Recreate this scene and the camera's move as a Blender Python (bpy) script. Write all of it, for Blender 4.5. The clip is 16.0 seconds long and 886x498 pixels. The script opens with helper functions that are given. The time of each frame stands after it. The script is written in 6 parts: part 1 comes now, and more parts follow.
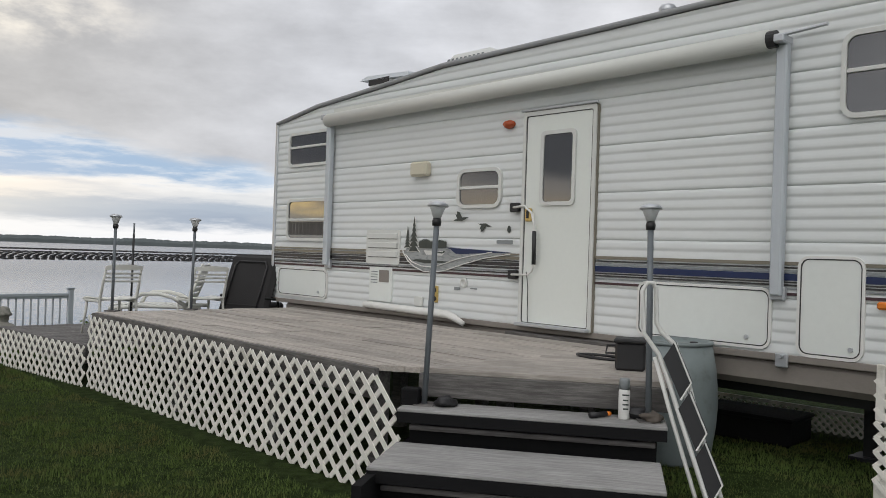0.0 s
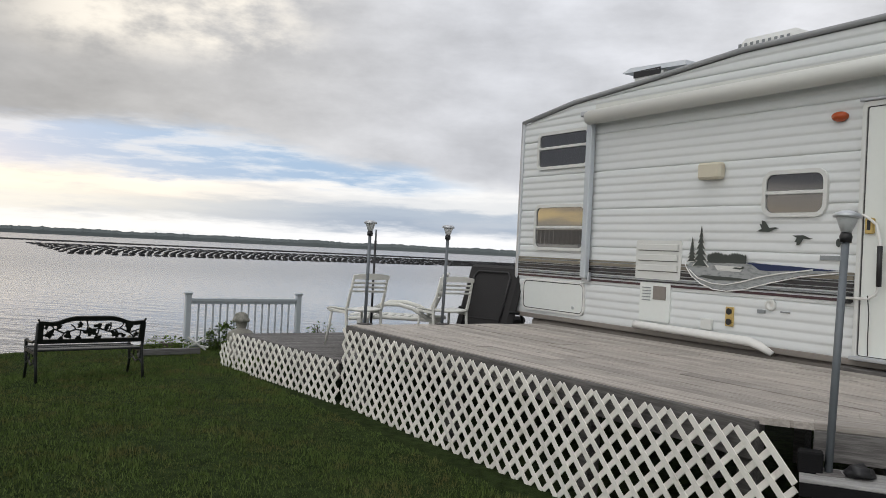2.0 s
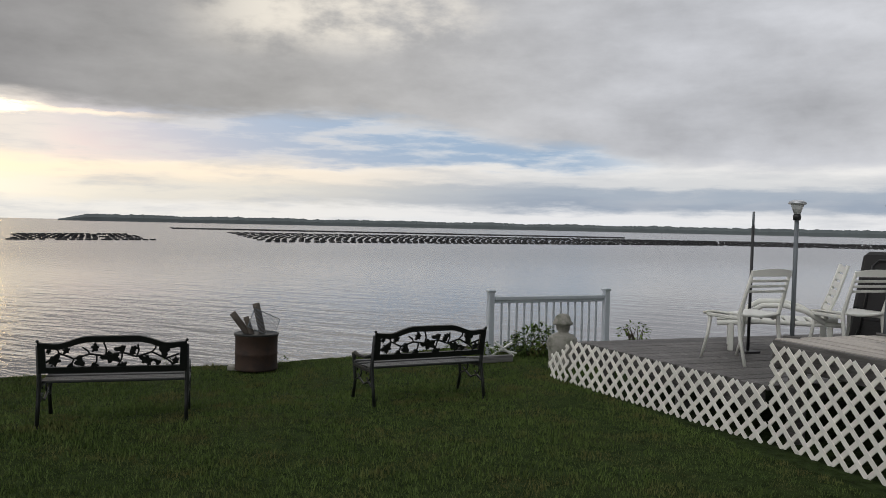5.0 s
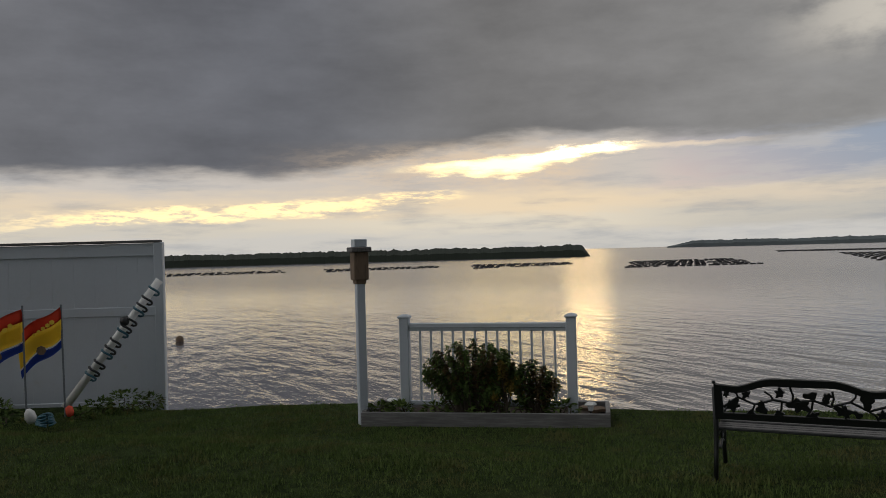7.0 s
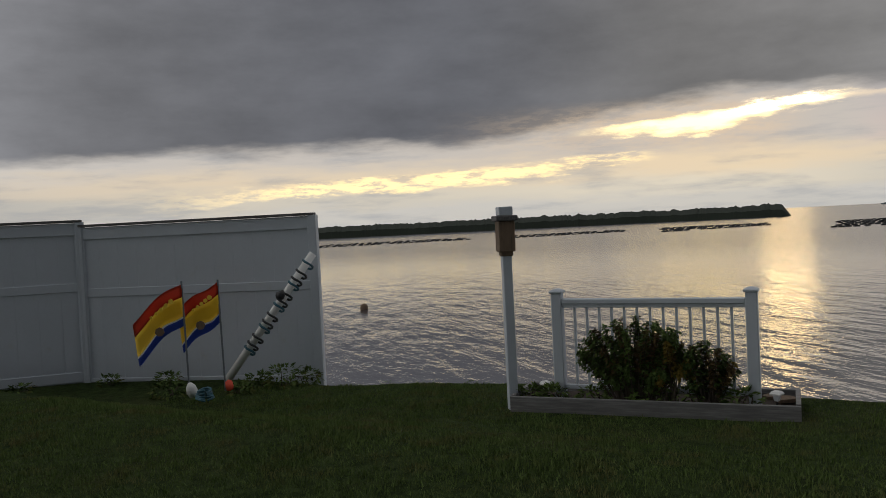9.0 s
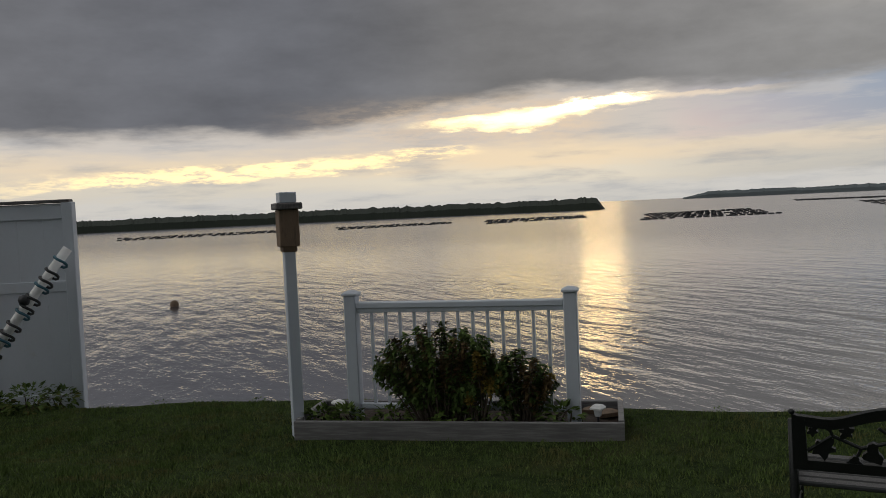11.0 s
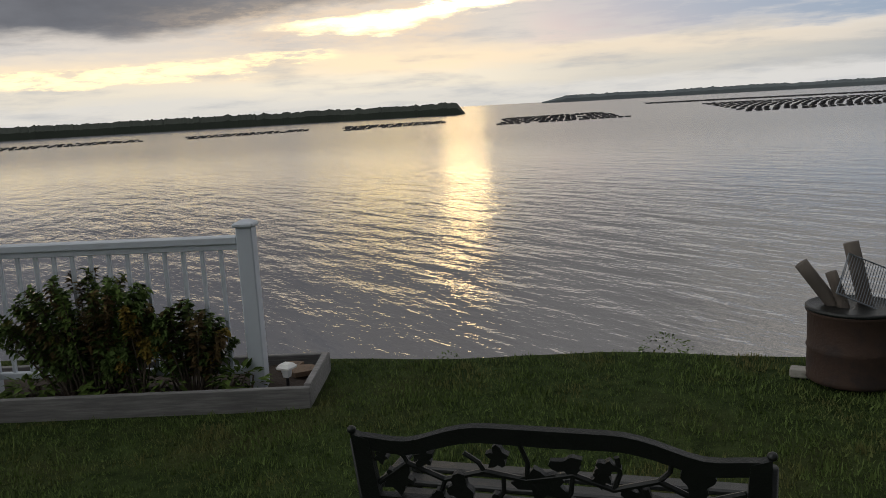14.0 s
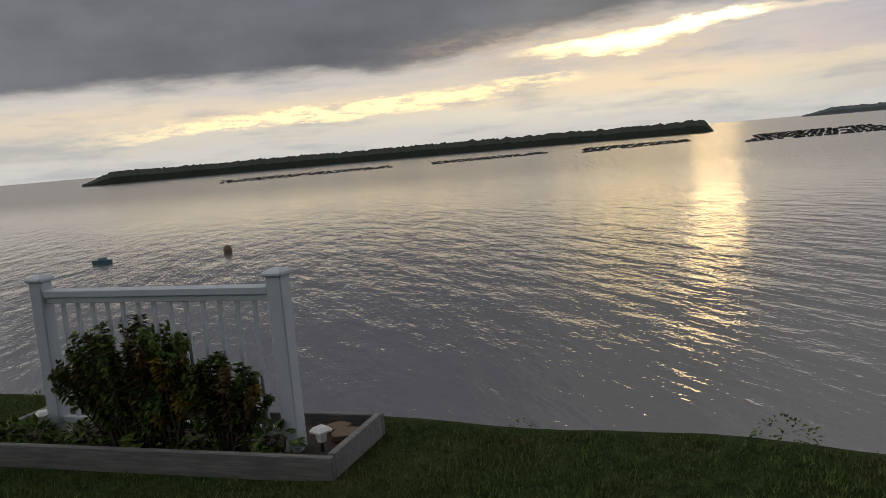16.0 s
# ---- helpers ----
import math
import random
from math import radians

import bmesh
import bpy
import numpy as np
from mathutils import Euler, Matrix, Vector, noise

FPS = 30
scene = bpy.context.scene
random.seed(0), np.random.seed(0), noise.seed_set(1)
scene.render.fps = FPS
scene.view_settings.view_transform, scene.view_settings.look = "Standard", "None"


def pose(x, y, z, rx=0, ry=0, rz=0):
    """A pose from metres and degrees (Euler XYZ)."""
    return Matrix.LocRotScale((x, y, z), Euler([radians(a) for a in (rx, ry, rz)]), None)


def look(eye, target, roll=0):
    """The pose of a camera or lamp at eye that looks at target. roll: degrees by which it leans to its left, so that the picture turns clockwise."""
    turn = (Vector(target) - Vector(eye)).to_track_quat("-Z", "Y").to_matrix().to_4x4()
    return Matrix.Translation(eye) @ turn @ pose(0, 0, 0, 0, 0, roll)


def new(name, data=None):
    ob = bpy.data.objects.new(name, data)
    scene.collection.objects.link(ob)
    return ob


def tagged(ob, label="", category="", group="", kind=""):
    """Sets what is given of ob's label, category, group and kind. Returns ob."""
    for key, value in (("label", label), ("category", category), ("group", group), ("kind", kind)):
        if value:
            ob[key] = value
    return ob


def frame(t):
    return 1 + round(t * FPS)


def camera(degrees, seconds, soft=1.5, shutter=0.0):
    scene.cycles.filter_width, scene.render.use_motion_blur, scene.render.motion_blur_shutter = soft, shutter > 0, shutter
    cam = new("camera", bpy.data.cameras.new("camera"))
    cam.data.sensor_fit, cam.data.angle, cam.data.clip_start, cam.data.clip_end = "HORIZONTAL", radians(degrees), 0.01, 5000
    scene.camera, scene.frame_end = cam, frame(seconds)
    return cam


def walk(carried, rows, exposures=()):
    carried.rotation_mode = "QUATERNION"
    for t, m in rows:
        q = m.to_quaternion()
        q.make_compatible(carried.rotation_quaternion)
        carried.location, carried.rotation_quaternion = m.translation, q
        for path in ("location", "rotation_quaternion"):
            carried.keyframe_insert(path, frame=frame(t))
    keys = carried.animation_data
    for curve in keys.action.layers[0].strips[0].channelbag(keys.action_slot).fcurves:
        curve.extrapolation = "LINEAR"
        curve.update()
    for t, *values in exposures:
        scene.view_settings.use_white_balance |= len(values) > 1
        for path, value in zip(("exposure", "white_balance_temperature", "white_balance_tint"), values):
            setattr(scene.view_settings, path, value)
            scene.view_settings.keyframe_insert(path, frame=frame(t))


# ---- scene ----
cam = camera(56.1, 16.0, 0.85)
PATH = [
    (0, (1.797, 0.492, 1.468), (1.648, 2.487, 1.48), 1.9),
    (0.5, (1.616, 0.691, 1.516), (1.443, 2.684, 1.547), 3.0),
    (1, (1.258, 0.863, 1.485), (1.01, 2.847, 1.523), 2.2),
    (1.5, (0.9, 1.016, 1.484), (0.496, 2.974, 1.51), 1.7),
    (2, (0.596, 1.26, 1.503), (0.062, 3.188, 1.509), 2.8),
    (2.5, (0.234, 1.433, 1.513), (-0.322, 3.353, 1.544), 1.4),
    (3, (-0.129, 1.654, 1.47), (-0.63, 3.59, 1.466), 1.3),
    (3.2, (-0.302, 1.783, 1.481), (-0.763, 3.728, 1.444), 2.3),
    (5.3, (-1.922, 2.273, 1.531), (-3.002, 3.956, 1.486), 0.4),
    (5.5, (-2.01, 2.294, 1.539), (-3.208, 3.895, 1.506), -0.2),
    (6, (-2.28, 2.36, 1.533), (-3.753, 3.713, 1.516), -0.4),
    (6.5, (-2.594, 2.524, 1.538), (-4.279, 3.601, 1.538), -0.8),
    (7, (-2.88, 2.608, 1.5), (-4.725, 3.381, 1.507), -1.5),
    (7.5, (-3.102, 2.722, 1.511), (-5.031, 3.249, 1.515), -2.9),
    (8, (-3.284, 2.857, 1.514), (-5.261, 3.16, 1.489), -2.4),
    (8.2, (-3.296, 2.931, 1.533), (-5.28, 3.183, 1.499), -3.8),
    (10.3, (-4.31, 3.498, 1.48), (-6.217, 4.092, 1.394), -1.7),
    (10.5, (-4.422, 3.556, 1.494), (-6.322, 4.175, 1.409), -2.2),
    (11, (-4.649, 3.828, 1.477), (-6.506, 4.564, 1.379), -2.6),
    (11.5, (-4.865, 4.122, 1.475), (-6.656, 5.001, 1.325), -1.4),
    (12, (-5.068, 4.344, 1.489), (-6.76, 5.392, 1.291), -2.3),
    (12.5, (-5.091, 4.595, 1.471), (-6.758, 5.677, 1.251), -1.2),
    (13, (-5.159, 4.895, 1.436), (-6.877, 5.886, 1.181), -1.8),
    (13.5, (-5.219, 5.161, 1.435), (-6.935, 6.134, 1.105), -3.4),
    (14, (-5.217, 5.437, 1.447), (-6.915, 6.44, 1.111), -3.2),
    (14.5, (-5.281, 5.767, 1.441), (-7.037, 6.672, 1.133), -3.7),
    (15, (-5.295, 5.999, 1.449), (-7.138, 6.725, 1.173), -4.4),
    (15.5, (-5.371, 6.324, 1.454), (-7.254, 6.939, 1.184), -5.0),
    (16, (-5.433, 6.699, 1.432), (-7.36, 7.178, 1.188), -5.0),
]
EXPOSURES = [(0, 0.15), (0.5, 0.0), (1.0, -0.05), (1.5, 0.22), (2.0, 0.22), (2.5, 0.1), (3.0, 0.0), (5.3, -0.12), (6.0, -0.42), (6.5, -0.52), (7.0, -0.66), (8.0, -0.75), (10.5, -0.6), (11.5, -0.6), (12.0, -0.7), (13.0, -0.6), (13.5, -0.58), (14.0, -0.34), (14.5, -0.40), (15.0, -0.38), (16.0, -0.55)]
walk(cam, [(t, look(eye, target, roll)) for t, eye, target, roll in PATH], EXPOSURES)

# ---- the trailer's frame of reference: s along its wall, w away from the camera, into it ----
BASE = pose(-1.188, 11.083, 0, 0, 0, -42.5)
WATER = -2.5


def at(s, w, z=0.0):
    """A place in the trailer's frame, in the world."""
    return BASE @ Vector((s, w, z))


def step(x, a, b):
    k = min(1.0, max(0.0, (x - a) / (b - a)))
    return k * k * (3 - 2 * k)


def lawn(s, w):
    """The lawn's height: level by the trailer, falling gently to the shore."""
    drop = 0.02 + 0.10 * step(-w, 2.8, 5.7) + 0.06 * step(-w, 6, 9.6) + 0.22 * step(-w, 10.5, 15)
    return -drop * step(-s, 1.0, 2.7) - 0.02 * step(-w, 5, 8)


def ground_z(x, y):
    q = BASE.inverted() @ Vector((x, y, 0))
    return lawn(q.x, q.y)


# ---- world, sun ----
SUN_AZ, SUN_EL = 57.5, 6.2


class Nodes:
    """Short hand for building node trees."""

    def __init__(self, tree):
        self.t = tree
        self.t.nodes.clear()

    def n(self, kind, **inputs):
        node = self.t.nodes.new(kind)
        for k, value in inputs.items():
            self.put(node, k, value)
        return node

    def put(self, node, k, value):
        k = int(k[1:]) if k[0] == "i" and k[1:].isdigit() else k.replace("_", " ")
        if isinstance(value, bpy.types.NodeSocket):
            self.t.links.new(value, node.inputs[k])
        else:
            node.inputs[k].default_value = value

    def m(self, op, a, b=0.0, c=0.0):
        node = self.n("ShaderNodeMath", i0=a, i1=b, i2=c)
        node.operation = op
        return node.outputs[0]

    def smooth(self, x, a, b):
        node = self.n("ShaderNodeMapRange", Value=x, From_Min=a, From_Max=b)
        node.interpolation_type = "SMOOTHSTEP"
        return node.outputs[0]

    def ramp(self, x, stops, lo=0.0, hi=1.0):
        """stops: (value of x, grey or rgb)."""
        scaled = self.n("ShaderNodeMapRange", Value=x, From_Min=lo, From_Max=hi).outputs[0]
        node = self.n("ShaderNodeValToRGB", Fac=scaled)
        node.color_ramp.interpolation = "EASE"
        e = node.color_ramp.elements
        while len(e) < len(stops):
            e.new(0.5)
        for item, (p, c) in zip(e, stops):
            item.position = (p - lo) / (hi - lo)
            item.color = (c, c, c, 1) if isinstance(c, (int, float)) else (*c, 1)
        return node.outputs[0]

    def mix(self, f, a, b, mode="MIX"):
        node = self.t.nodes.new("ShaderNodeMix")
        node.data_type, node.blend_type = "RGBA", mode
        for k, value in ((0, f), (6, a), (7, b)):
            if isinstance(value, bpy.types.NodeSocket):
                self.t.links.new(value, node.inputs[k])
            else:
                node.inputs[k].default_value = (*value, 1) if isinstance(value, tuple) else value
        return node.outputs[2]

    def noise(self, where, scale, detail=3.0, rough=0.55):
        return self.n("ShaderNodeTexNoise", Vector=where, Scale=scale, Detail=detail, Roughness=rough).outputs[0]


def make_world():
    world = bpy.data.worlds.new("overcast evening")
    scene.world = world
    world.use_nodes = True
    k = Nodes(world.node_tree)
    way = k.n("ShaderNodeTexCoord").outputs["Generated"]
    xyz = k.n("ShaderNodeSeparateXYZ", Vector=way)
    x, y, z = xyz.outputs
    az = k.m("MULTIPLY", k.m("ARCTAN2", k.m("MULTIPLY", x, -1.0), y), 180 / math.pi)
    el = k.m("MULTIPLY", k.m("ARCSINE", z), 180 / math.pi)
    # cloud noises in a flattened sky: azimuth stretched against elevation
    flat = k.n("ShaderNodeCombineXYZ", X=k.m("MULTIPLY", az, 0.05), Y=k.m("MULTIPLY", el, 0.16), Z=0.3).outputs[0]
    fine = k.n("ShaderNodeCombineXYZ", X=k.m("MULTIPLY", az, 0.16), Y=k.m("MULTIPLY", el, 0.7), Z=1.7).outputs[0]
    n1 = k.noise(flat, 1.6, 4.0, 0.55)
    n2 = k.noise(fine, 1.3, 5.0, 0.6)
    wob = k.m("ADD", k.m("MULTIPLY", k.m("SUBTRACT", n1, 0.5), 2.6), k.m("MULTIPLY", k.m("SUBTRACT", n2, 0.5), 2.2))
    el_w = k.m("ADD", el, wob)
    # clear sky, seen through the gap
    sky = k.t.nodes.new("ShaderNodeTexSky")
    sky.sky_type, sky.sun_disc = "NISHITA", False
    sky.sun_elevation, sky.sun_rotation = radians(SUN_EL), radians(-SUN_AZ)
    clear = k.mix(1.0, sky.outputs[0], (0.13, 0.12, 0.125), "MULTIPLY")
    clear = k.mix(0.88, clear, (0.30, 0.46, 0.68))
    # the low bright bank along the horizon
    puff = k.noise(k.n("ShaderNodeCombineXYZ", X=k.m("MULTIPLY", az, 0.09), Y=k.m("MULTIPLY", el, 0.55), Z=4.1).outputs[0], 1.6, 6.0, 0.62)
    bank_el = k.m("ADD", el, k.m("MULTIPLY", k.m("SUBTRACT", puff, 0.5), 2.2))
    warm = k.ramp(az, [(-60, 0.0), (18, 0.0), (45, 0.6), (60, 1.0), (90, 0.8), (130, 0.1)], -180, 180)
    bank_cool = k.ramp(bank_el, [(-1, (0.80, 0.84, 0.87)), (0.9, (0.86, 0.86, 0.87)), (1.7, (0.36, 0.42, 0.51)), (2.5, (0.42, 0.48, 0.56)), (3.2, (0.72, 0.73, 0.74)), (4.5, (0.98, 0.96, 0.93))], -2, 6)
    bank_warm = k.ramp(bank_el, [(-1, (0.78, 0.77, 0.74)), (0.8, (0.98, 0.93, 0.84)), (2.0, (1.22, 1.09, 0.87)), (3.4, (1.34, 1.08, 0.75)), (4.8, (0.93, 0.84, 0.75))], -2, 6)
    bank = k.mix(warm, bank_cool, bank_warm)
    tatter = k.noise(k.n("ShaderNodeCombineXYZ", X=k.m("MULTIPLY", az, 0.09), Y=k.m("MULTIPLY", el, 0.55), Z=9.3).outputs[0], 1.5, 6.0, 0.6)
    bank = k.mix(k.m("MULTIPLY", k.smooth(tatter, 0.46, 0.72), 0.5), bank, (0.52, 0.55, 0.60))
    wisp = k.noise(k.n("ShaderNodeCombineXYZ", X=k.m("MULTIPLY", az, 0.45), Y=k.m("MULTIPLY", el, 1.9), Z=5.5).outputs[0], 1.2, 8.0, 0.68)
    # clear gap above the bank, on the cool side, with shreds of cloud across it
    gap_az = k.m("MULTIPLY", k.smooth(az, 9.0, 20.0), k.smooth(az, 54.5, 50.5))
    lift = k.m("ADD", el, k.m("MULTIPLY", k.m("SUBTRACT", puff, 0.5), 2.4))
    gap = k.m("MULTIPLY", k.m("MULTIPLY", gap_az, k.smooth(lift, 3.7, 4.4)), k.m("SUBTRACT", 1.0, k.m("MULTIPLY", k.smooth(tatter, 0.44, 0.66), 0.7)))
    low = k.mix(gap, bank, clear)
    # the heavy deck of cloud above
    edge = k.ramp(az, [(-40, 0.43), (10, 0.43), (20, 0.56), (32, 0.72), (46, 0.70), (60, 0.76), (68, 0.66), (78, 0.55), (120, 0.5)], -180, 180)
    rel = k.m("SUBTRACT", k.m("ADD", el, k.m("MULTIPLY", wob, 0.7)), k.m("MULTIPLY", edge, 10.0))
    over = k.smooth(rel, -0.6, 0.7)
    tone = k.ramp(az, [(-180, 1.05), (-155, 0.75), (-128, 0.09), (-70, 0.12), (-10, 0.62), (12, 0.57), (30, 0.50), (47, 0.37), (62, 0.29), (78, 0.22), (100, 0.26), (125, 0.85), (150, 1.02), (180, 1.05)], -180, 180)
    billow = k.noise(k.n("ShaderNodeCombineXYZ", X=k.m("MULTIPLY", az, 0.045), Y=k.m("MULTIPLY", el, 0.09), Z=7.7).outputs[0], 2.2, 6.0, 0.58)
    swirl = k.m("ADD", 0.30, k.m("ADD", k.m("MULTIPLY", billow, 0.95), k.m("ADD", k.m("MULTIPLY", n1, 0.32), k.m("MULTIPLY", n2, 0.16))))
    zenith = k.m("ADD", 1.0, k.m("MULTIPLY", k.smooth(el, 20.0, 50.0), 0.5))
    lum = k.m("MULTIPLY", k.m("MULTIPLY", tone, swirl), zenith)
    tint = k.ramp(az, [(-180, (1.01, 1.0, 0.97)), (-110, (0.93, 0.98, 1.10)), (-70, (0.94, 0.99, 1.08)), (-30, (1.0, 1.0, 1.03)), (10, (0.97, 0.99, 1.05)), (40, (1.02, 1.0, 0.98)), (62, (1.0, 0.98, 0.98)), (80, (0.95, 0.98, 1.10)), (110, (0.98, 0.99, 1.06)), (130, (1.01, 1.0, 0.97)), (180, (1.01, 1.0, 0.97))], -180, 180)
    deck = k.mix(1.0, tint, k.n("ShaderNodeCombineXYZ", X=lum, Y=lum, Z=lum).outputs[0], "MULTIPLY")
    # thin places that glow high over the water
    thin = k.m("MULTIPLY", k.m("MULTIPLY", k.smooth(az, 22.0, 30.0), k.smooth(az, 47.0, 39.0)), k.m("MULTIPLY", k.smooth(el, 10.5, 13.5), k.smooth(billow, 0.42, 0.60)))
    deck = k.mix(k.m("MULTIPLY", thin, 0.7), deck, (1.05, 0.97, 0.84))
    colour = k.mix(over, low, deck)
    # torn, lit edges under the cloud by the sun
    tear = k.m("MULTIPLY", k.m("SUBTRACT", puff, 0.5), 1.9)
    rag = k.m("MULTIPLY", k.m("SUBTRACT", wisp, 0.5), 2.4)
    top = k.m("SUBTRACT", 6.85, k.m("MULTIPLY", k.m("SUBTRACT", az, 55.8), 0.075))
    thick = k.ramp(az, [(53, 0.03), (56.0, 0.16), (59, 0.42), (62, 0.95), (64, 0.75), (66.5, 0.28), (70, 0.04)], 50, 75)
    below = k.m("SUBTRACT", top, k.m("ADD", el, k.m("ADD", k.m("MULTIPLY", tear, 0.4), k.m("MULTIPLY", rag, 0.35))))
    under = k.m("SUBTRACT", k.m("ADD", below, rag), k.m("MULTIPLY", thick, 1.25))
    along = k.m("MULTIPLY", k.smooth(az, 52.5, 55.5), k.smooth(az, 72.0, 65.0))
    streak = k.m("MULTIPLY", k.m("MULTIPLY", k.smooth(below, -0.25, 0.25), k.smooth(under, 0.45, -0.45)), along)
    # warm, peach-coloured rags hanging below and beside the tear
    halo = k.m("MULTIPLY", k.m("MULTIPLY", k.smooth(az, 55.0, 60.0), k.smooth(az, 82.0, 64.0)), k.m("MULTIPLY", k.smooth(el, 3.4, 5.4), k.smooth(el, 8.0, 6.2)))
    colour = k.mix(k.m("MULTIPLY", halo, k.m("ADD", 0.25, k.m("MULTIPLY", k.smooth(wisp, 0.40, 0.62), 0.40))), colour, (1.30, 0.98, 0.66))
    colour = k.mix(streak, colour, (5.0, 3.7, 1.50))
    # a thin lit lip of the deck, towards the clear gap
    lip_el = k.m("SUBTRACT", k.m("ADD", el, k.m("MULTIPLY", rag, 0.28)), 6.75)
    lip = k.m("MULTIPLY", k.m("MULTIPLY", k.smooth(lip_el, -0.32, 0.0), k.smooth(lip_el, 0.22, 0.05)), k.m("MULTIPLY", k.smooth(az, 44.0, 51.0), k.smooth(az, 58.0, 55.0)))
    colour = k.mix(k.m("MULTIPLY", lip, 0.5), colour, (1.6, 1.28, 0.88))
    # the second tear, lower and further round
    line2 = k.m("SUBTRACT", k.m("ADD", el, k.m("ADD", k.m("MULTIPLY", tear, 0.9), k.m("MULTIPLY", rag, 0.6))), k.m("SUBTRACT", 3.75, k.m("MULTIPLY", k.m("SUBTRACT", az, 69.0), 0.05)))
    streak2 = k.m("MULTIPLY", k.m("MULTIPLY", k.smooth(n2, 0.36, 0.50), k.smooth(wisp, 0.36, 0.54)), k.m("MULTIPLY", k.m("MULTIPLY", k.smooth(line2, -0.75, -0.1), k.smooth(line2, 0.65, 0.25)), k.m("MULTIPLY", k.smooth(az, 64.5, 69.0), k.smooth(az, 102.0, 84.0))))
    colour = k.mix(k.m("MULTIPLY", streak2, 0.7), colour, (3.2, 2.35, 1.0))
    # the sun itself, spread by the cloud that it stands behind
    high = k.m("SUBTRACT", k.m("ADD", el, k.m("MULTIPLY", k.m("SUBTRACT", wisp, 0.5), 1.3)), k.m("SUBTRACT", top, 0.18))
    far = k.m("ADD", k.m("POWER", k.m("ABSOLUTE", k.m("DIVIDE", k.m("SUBTRACT", az, SUN_AZ + 0.2), 2.0)), 2.0), k.m("POWER", k.m("ABSOLUTE", k.m("DIVIDE", high, 0.24)), 2.0))
    disc = k.m("MULTIPLY", k.m("MULTIPLY", k.m("POWER", 2.718, k.m("MULTIPLY", far, -1.0)), k.smooth(puff, 0.30, 0.52)), 34.0)
    glow = k.mix(1.0, (1.0, 0.72, 0.34), k.n("ShaderNodeCombineXYZ", X=disc, Y=disc, Z=disc).outputs[0], "MULTIPLY")
    colour = k.mix(1.0, colour, glow, "ADD")
    back = k.n("ShaderNodeBackground", Color=colour, Strength=1.0)
    out = k.n("ShaderNodeOutputWorld", Surface=back.outputs[0])


make_world()
sun = new("sun", bpy.data.lights.new("sun", "SUN"))
sun.data.energy, sun.data.angle, sun.data.color = 0.01, radians(3), (1.0, 0.66, 0.28)
sun.matrix_world = look((-math.sin(radians(SUN_AZ)) * 50, math.cos(radians(SUN_AZ)) * 50, 50 * math.tan(radians(SUN_EL))), (0, 0, 0))


# ---- materials ----
def material(name, colour, rough=0.6, metal=0.0, vary=0.18, scale=4.0, grain=40.0, bump=0.15, stain=None, stain_at=(0.55, 0.75), stretch=(1, 1, 1), island=0.0, obj=0.0, coat=0.0, spec=0.5):
    mat = bpy.data.materials.new(name)
    mat.use_nodes = True
    k = Nodes(mat.node_tree)
    where = k.n("ShaderNodeTexCoord").outputs["Object"]
    where = k.n("ShaderNodeMapping", Vector=where, Scale=stretch).outputs[0]
    big = k.noise(where, scale, 4.0)
    small = k.noise(where, grain, 3.0, 0.6)
    shade = k.m("ADD", 1 - vary, k.m("ADD", k.m("MULTIPLY", big, vary * 1.2), k.m("MULTIPLY", small, vary * 0.8)))
    if island:
        r = k.n("ShaderNodeNewGeometry").outputs["Random Per Island"]
        shade = k.m("MULTIPLY", shade, k.m("ADD", 1 - island, k.m("MULTIPLY", r, 2 * island)))
    if obj:
        r = k.n("ShaderNodeObjectInfo").outputs["Random"]
        shade = k.m("MULTIPLY", shade, k.m("ADD", 1 - obj, k.m("MULTIPLY", r, 2 * obj)))
    col = k.mix(1.0, colour, k.n("ShaderNodeCombineXYZ", X=shade, Y=shade, Z=shade).outputs[0], "MULTIPLY")
    if stain:
        col = k.mix(k.m("MULTIPLY", k.smooth(k.noise(where, scale * 1.7, 6.0, 0.65), *stain_at), 0.8), col, stain)
    bsdf = k.n("ShaderNodeBsdfPrincipled", Base_Color=col, Metallic=metal)
    k.put(bsdf, "Specular IOR Level", spec)
    k.put(bsdf, "Coat Weight", coat)
    k.put(bsdf, "Roughness", k.m("ADD", rough - 0.08, k.m("MULTIPLY", small, 0.16)))
    if bump:
        b = k.n("ShaderNodeBump", Strength=bump, Distance=0.01, Height=k.m("ADD", small, k.m("MULTIPLY", big, 0.5)))
        k.put(bsdf, "Normal", b.outputs[0])
    k.n("ShaderNodeOutputMaterial", Surface=bsdf.outputs[0])
    return mat


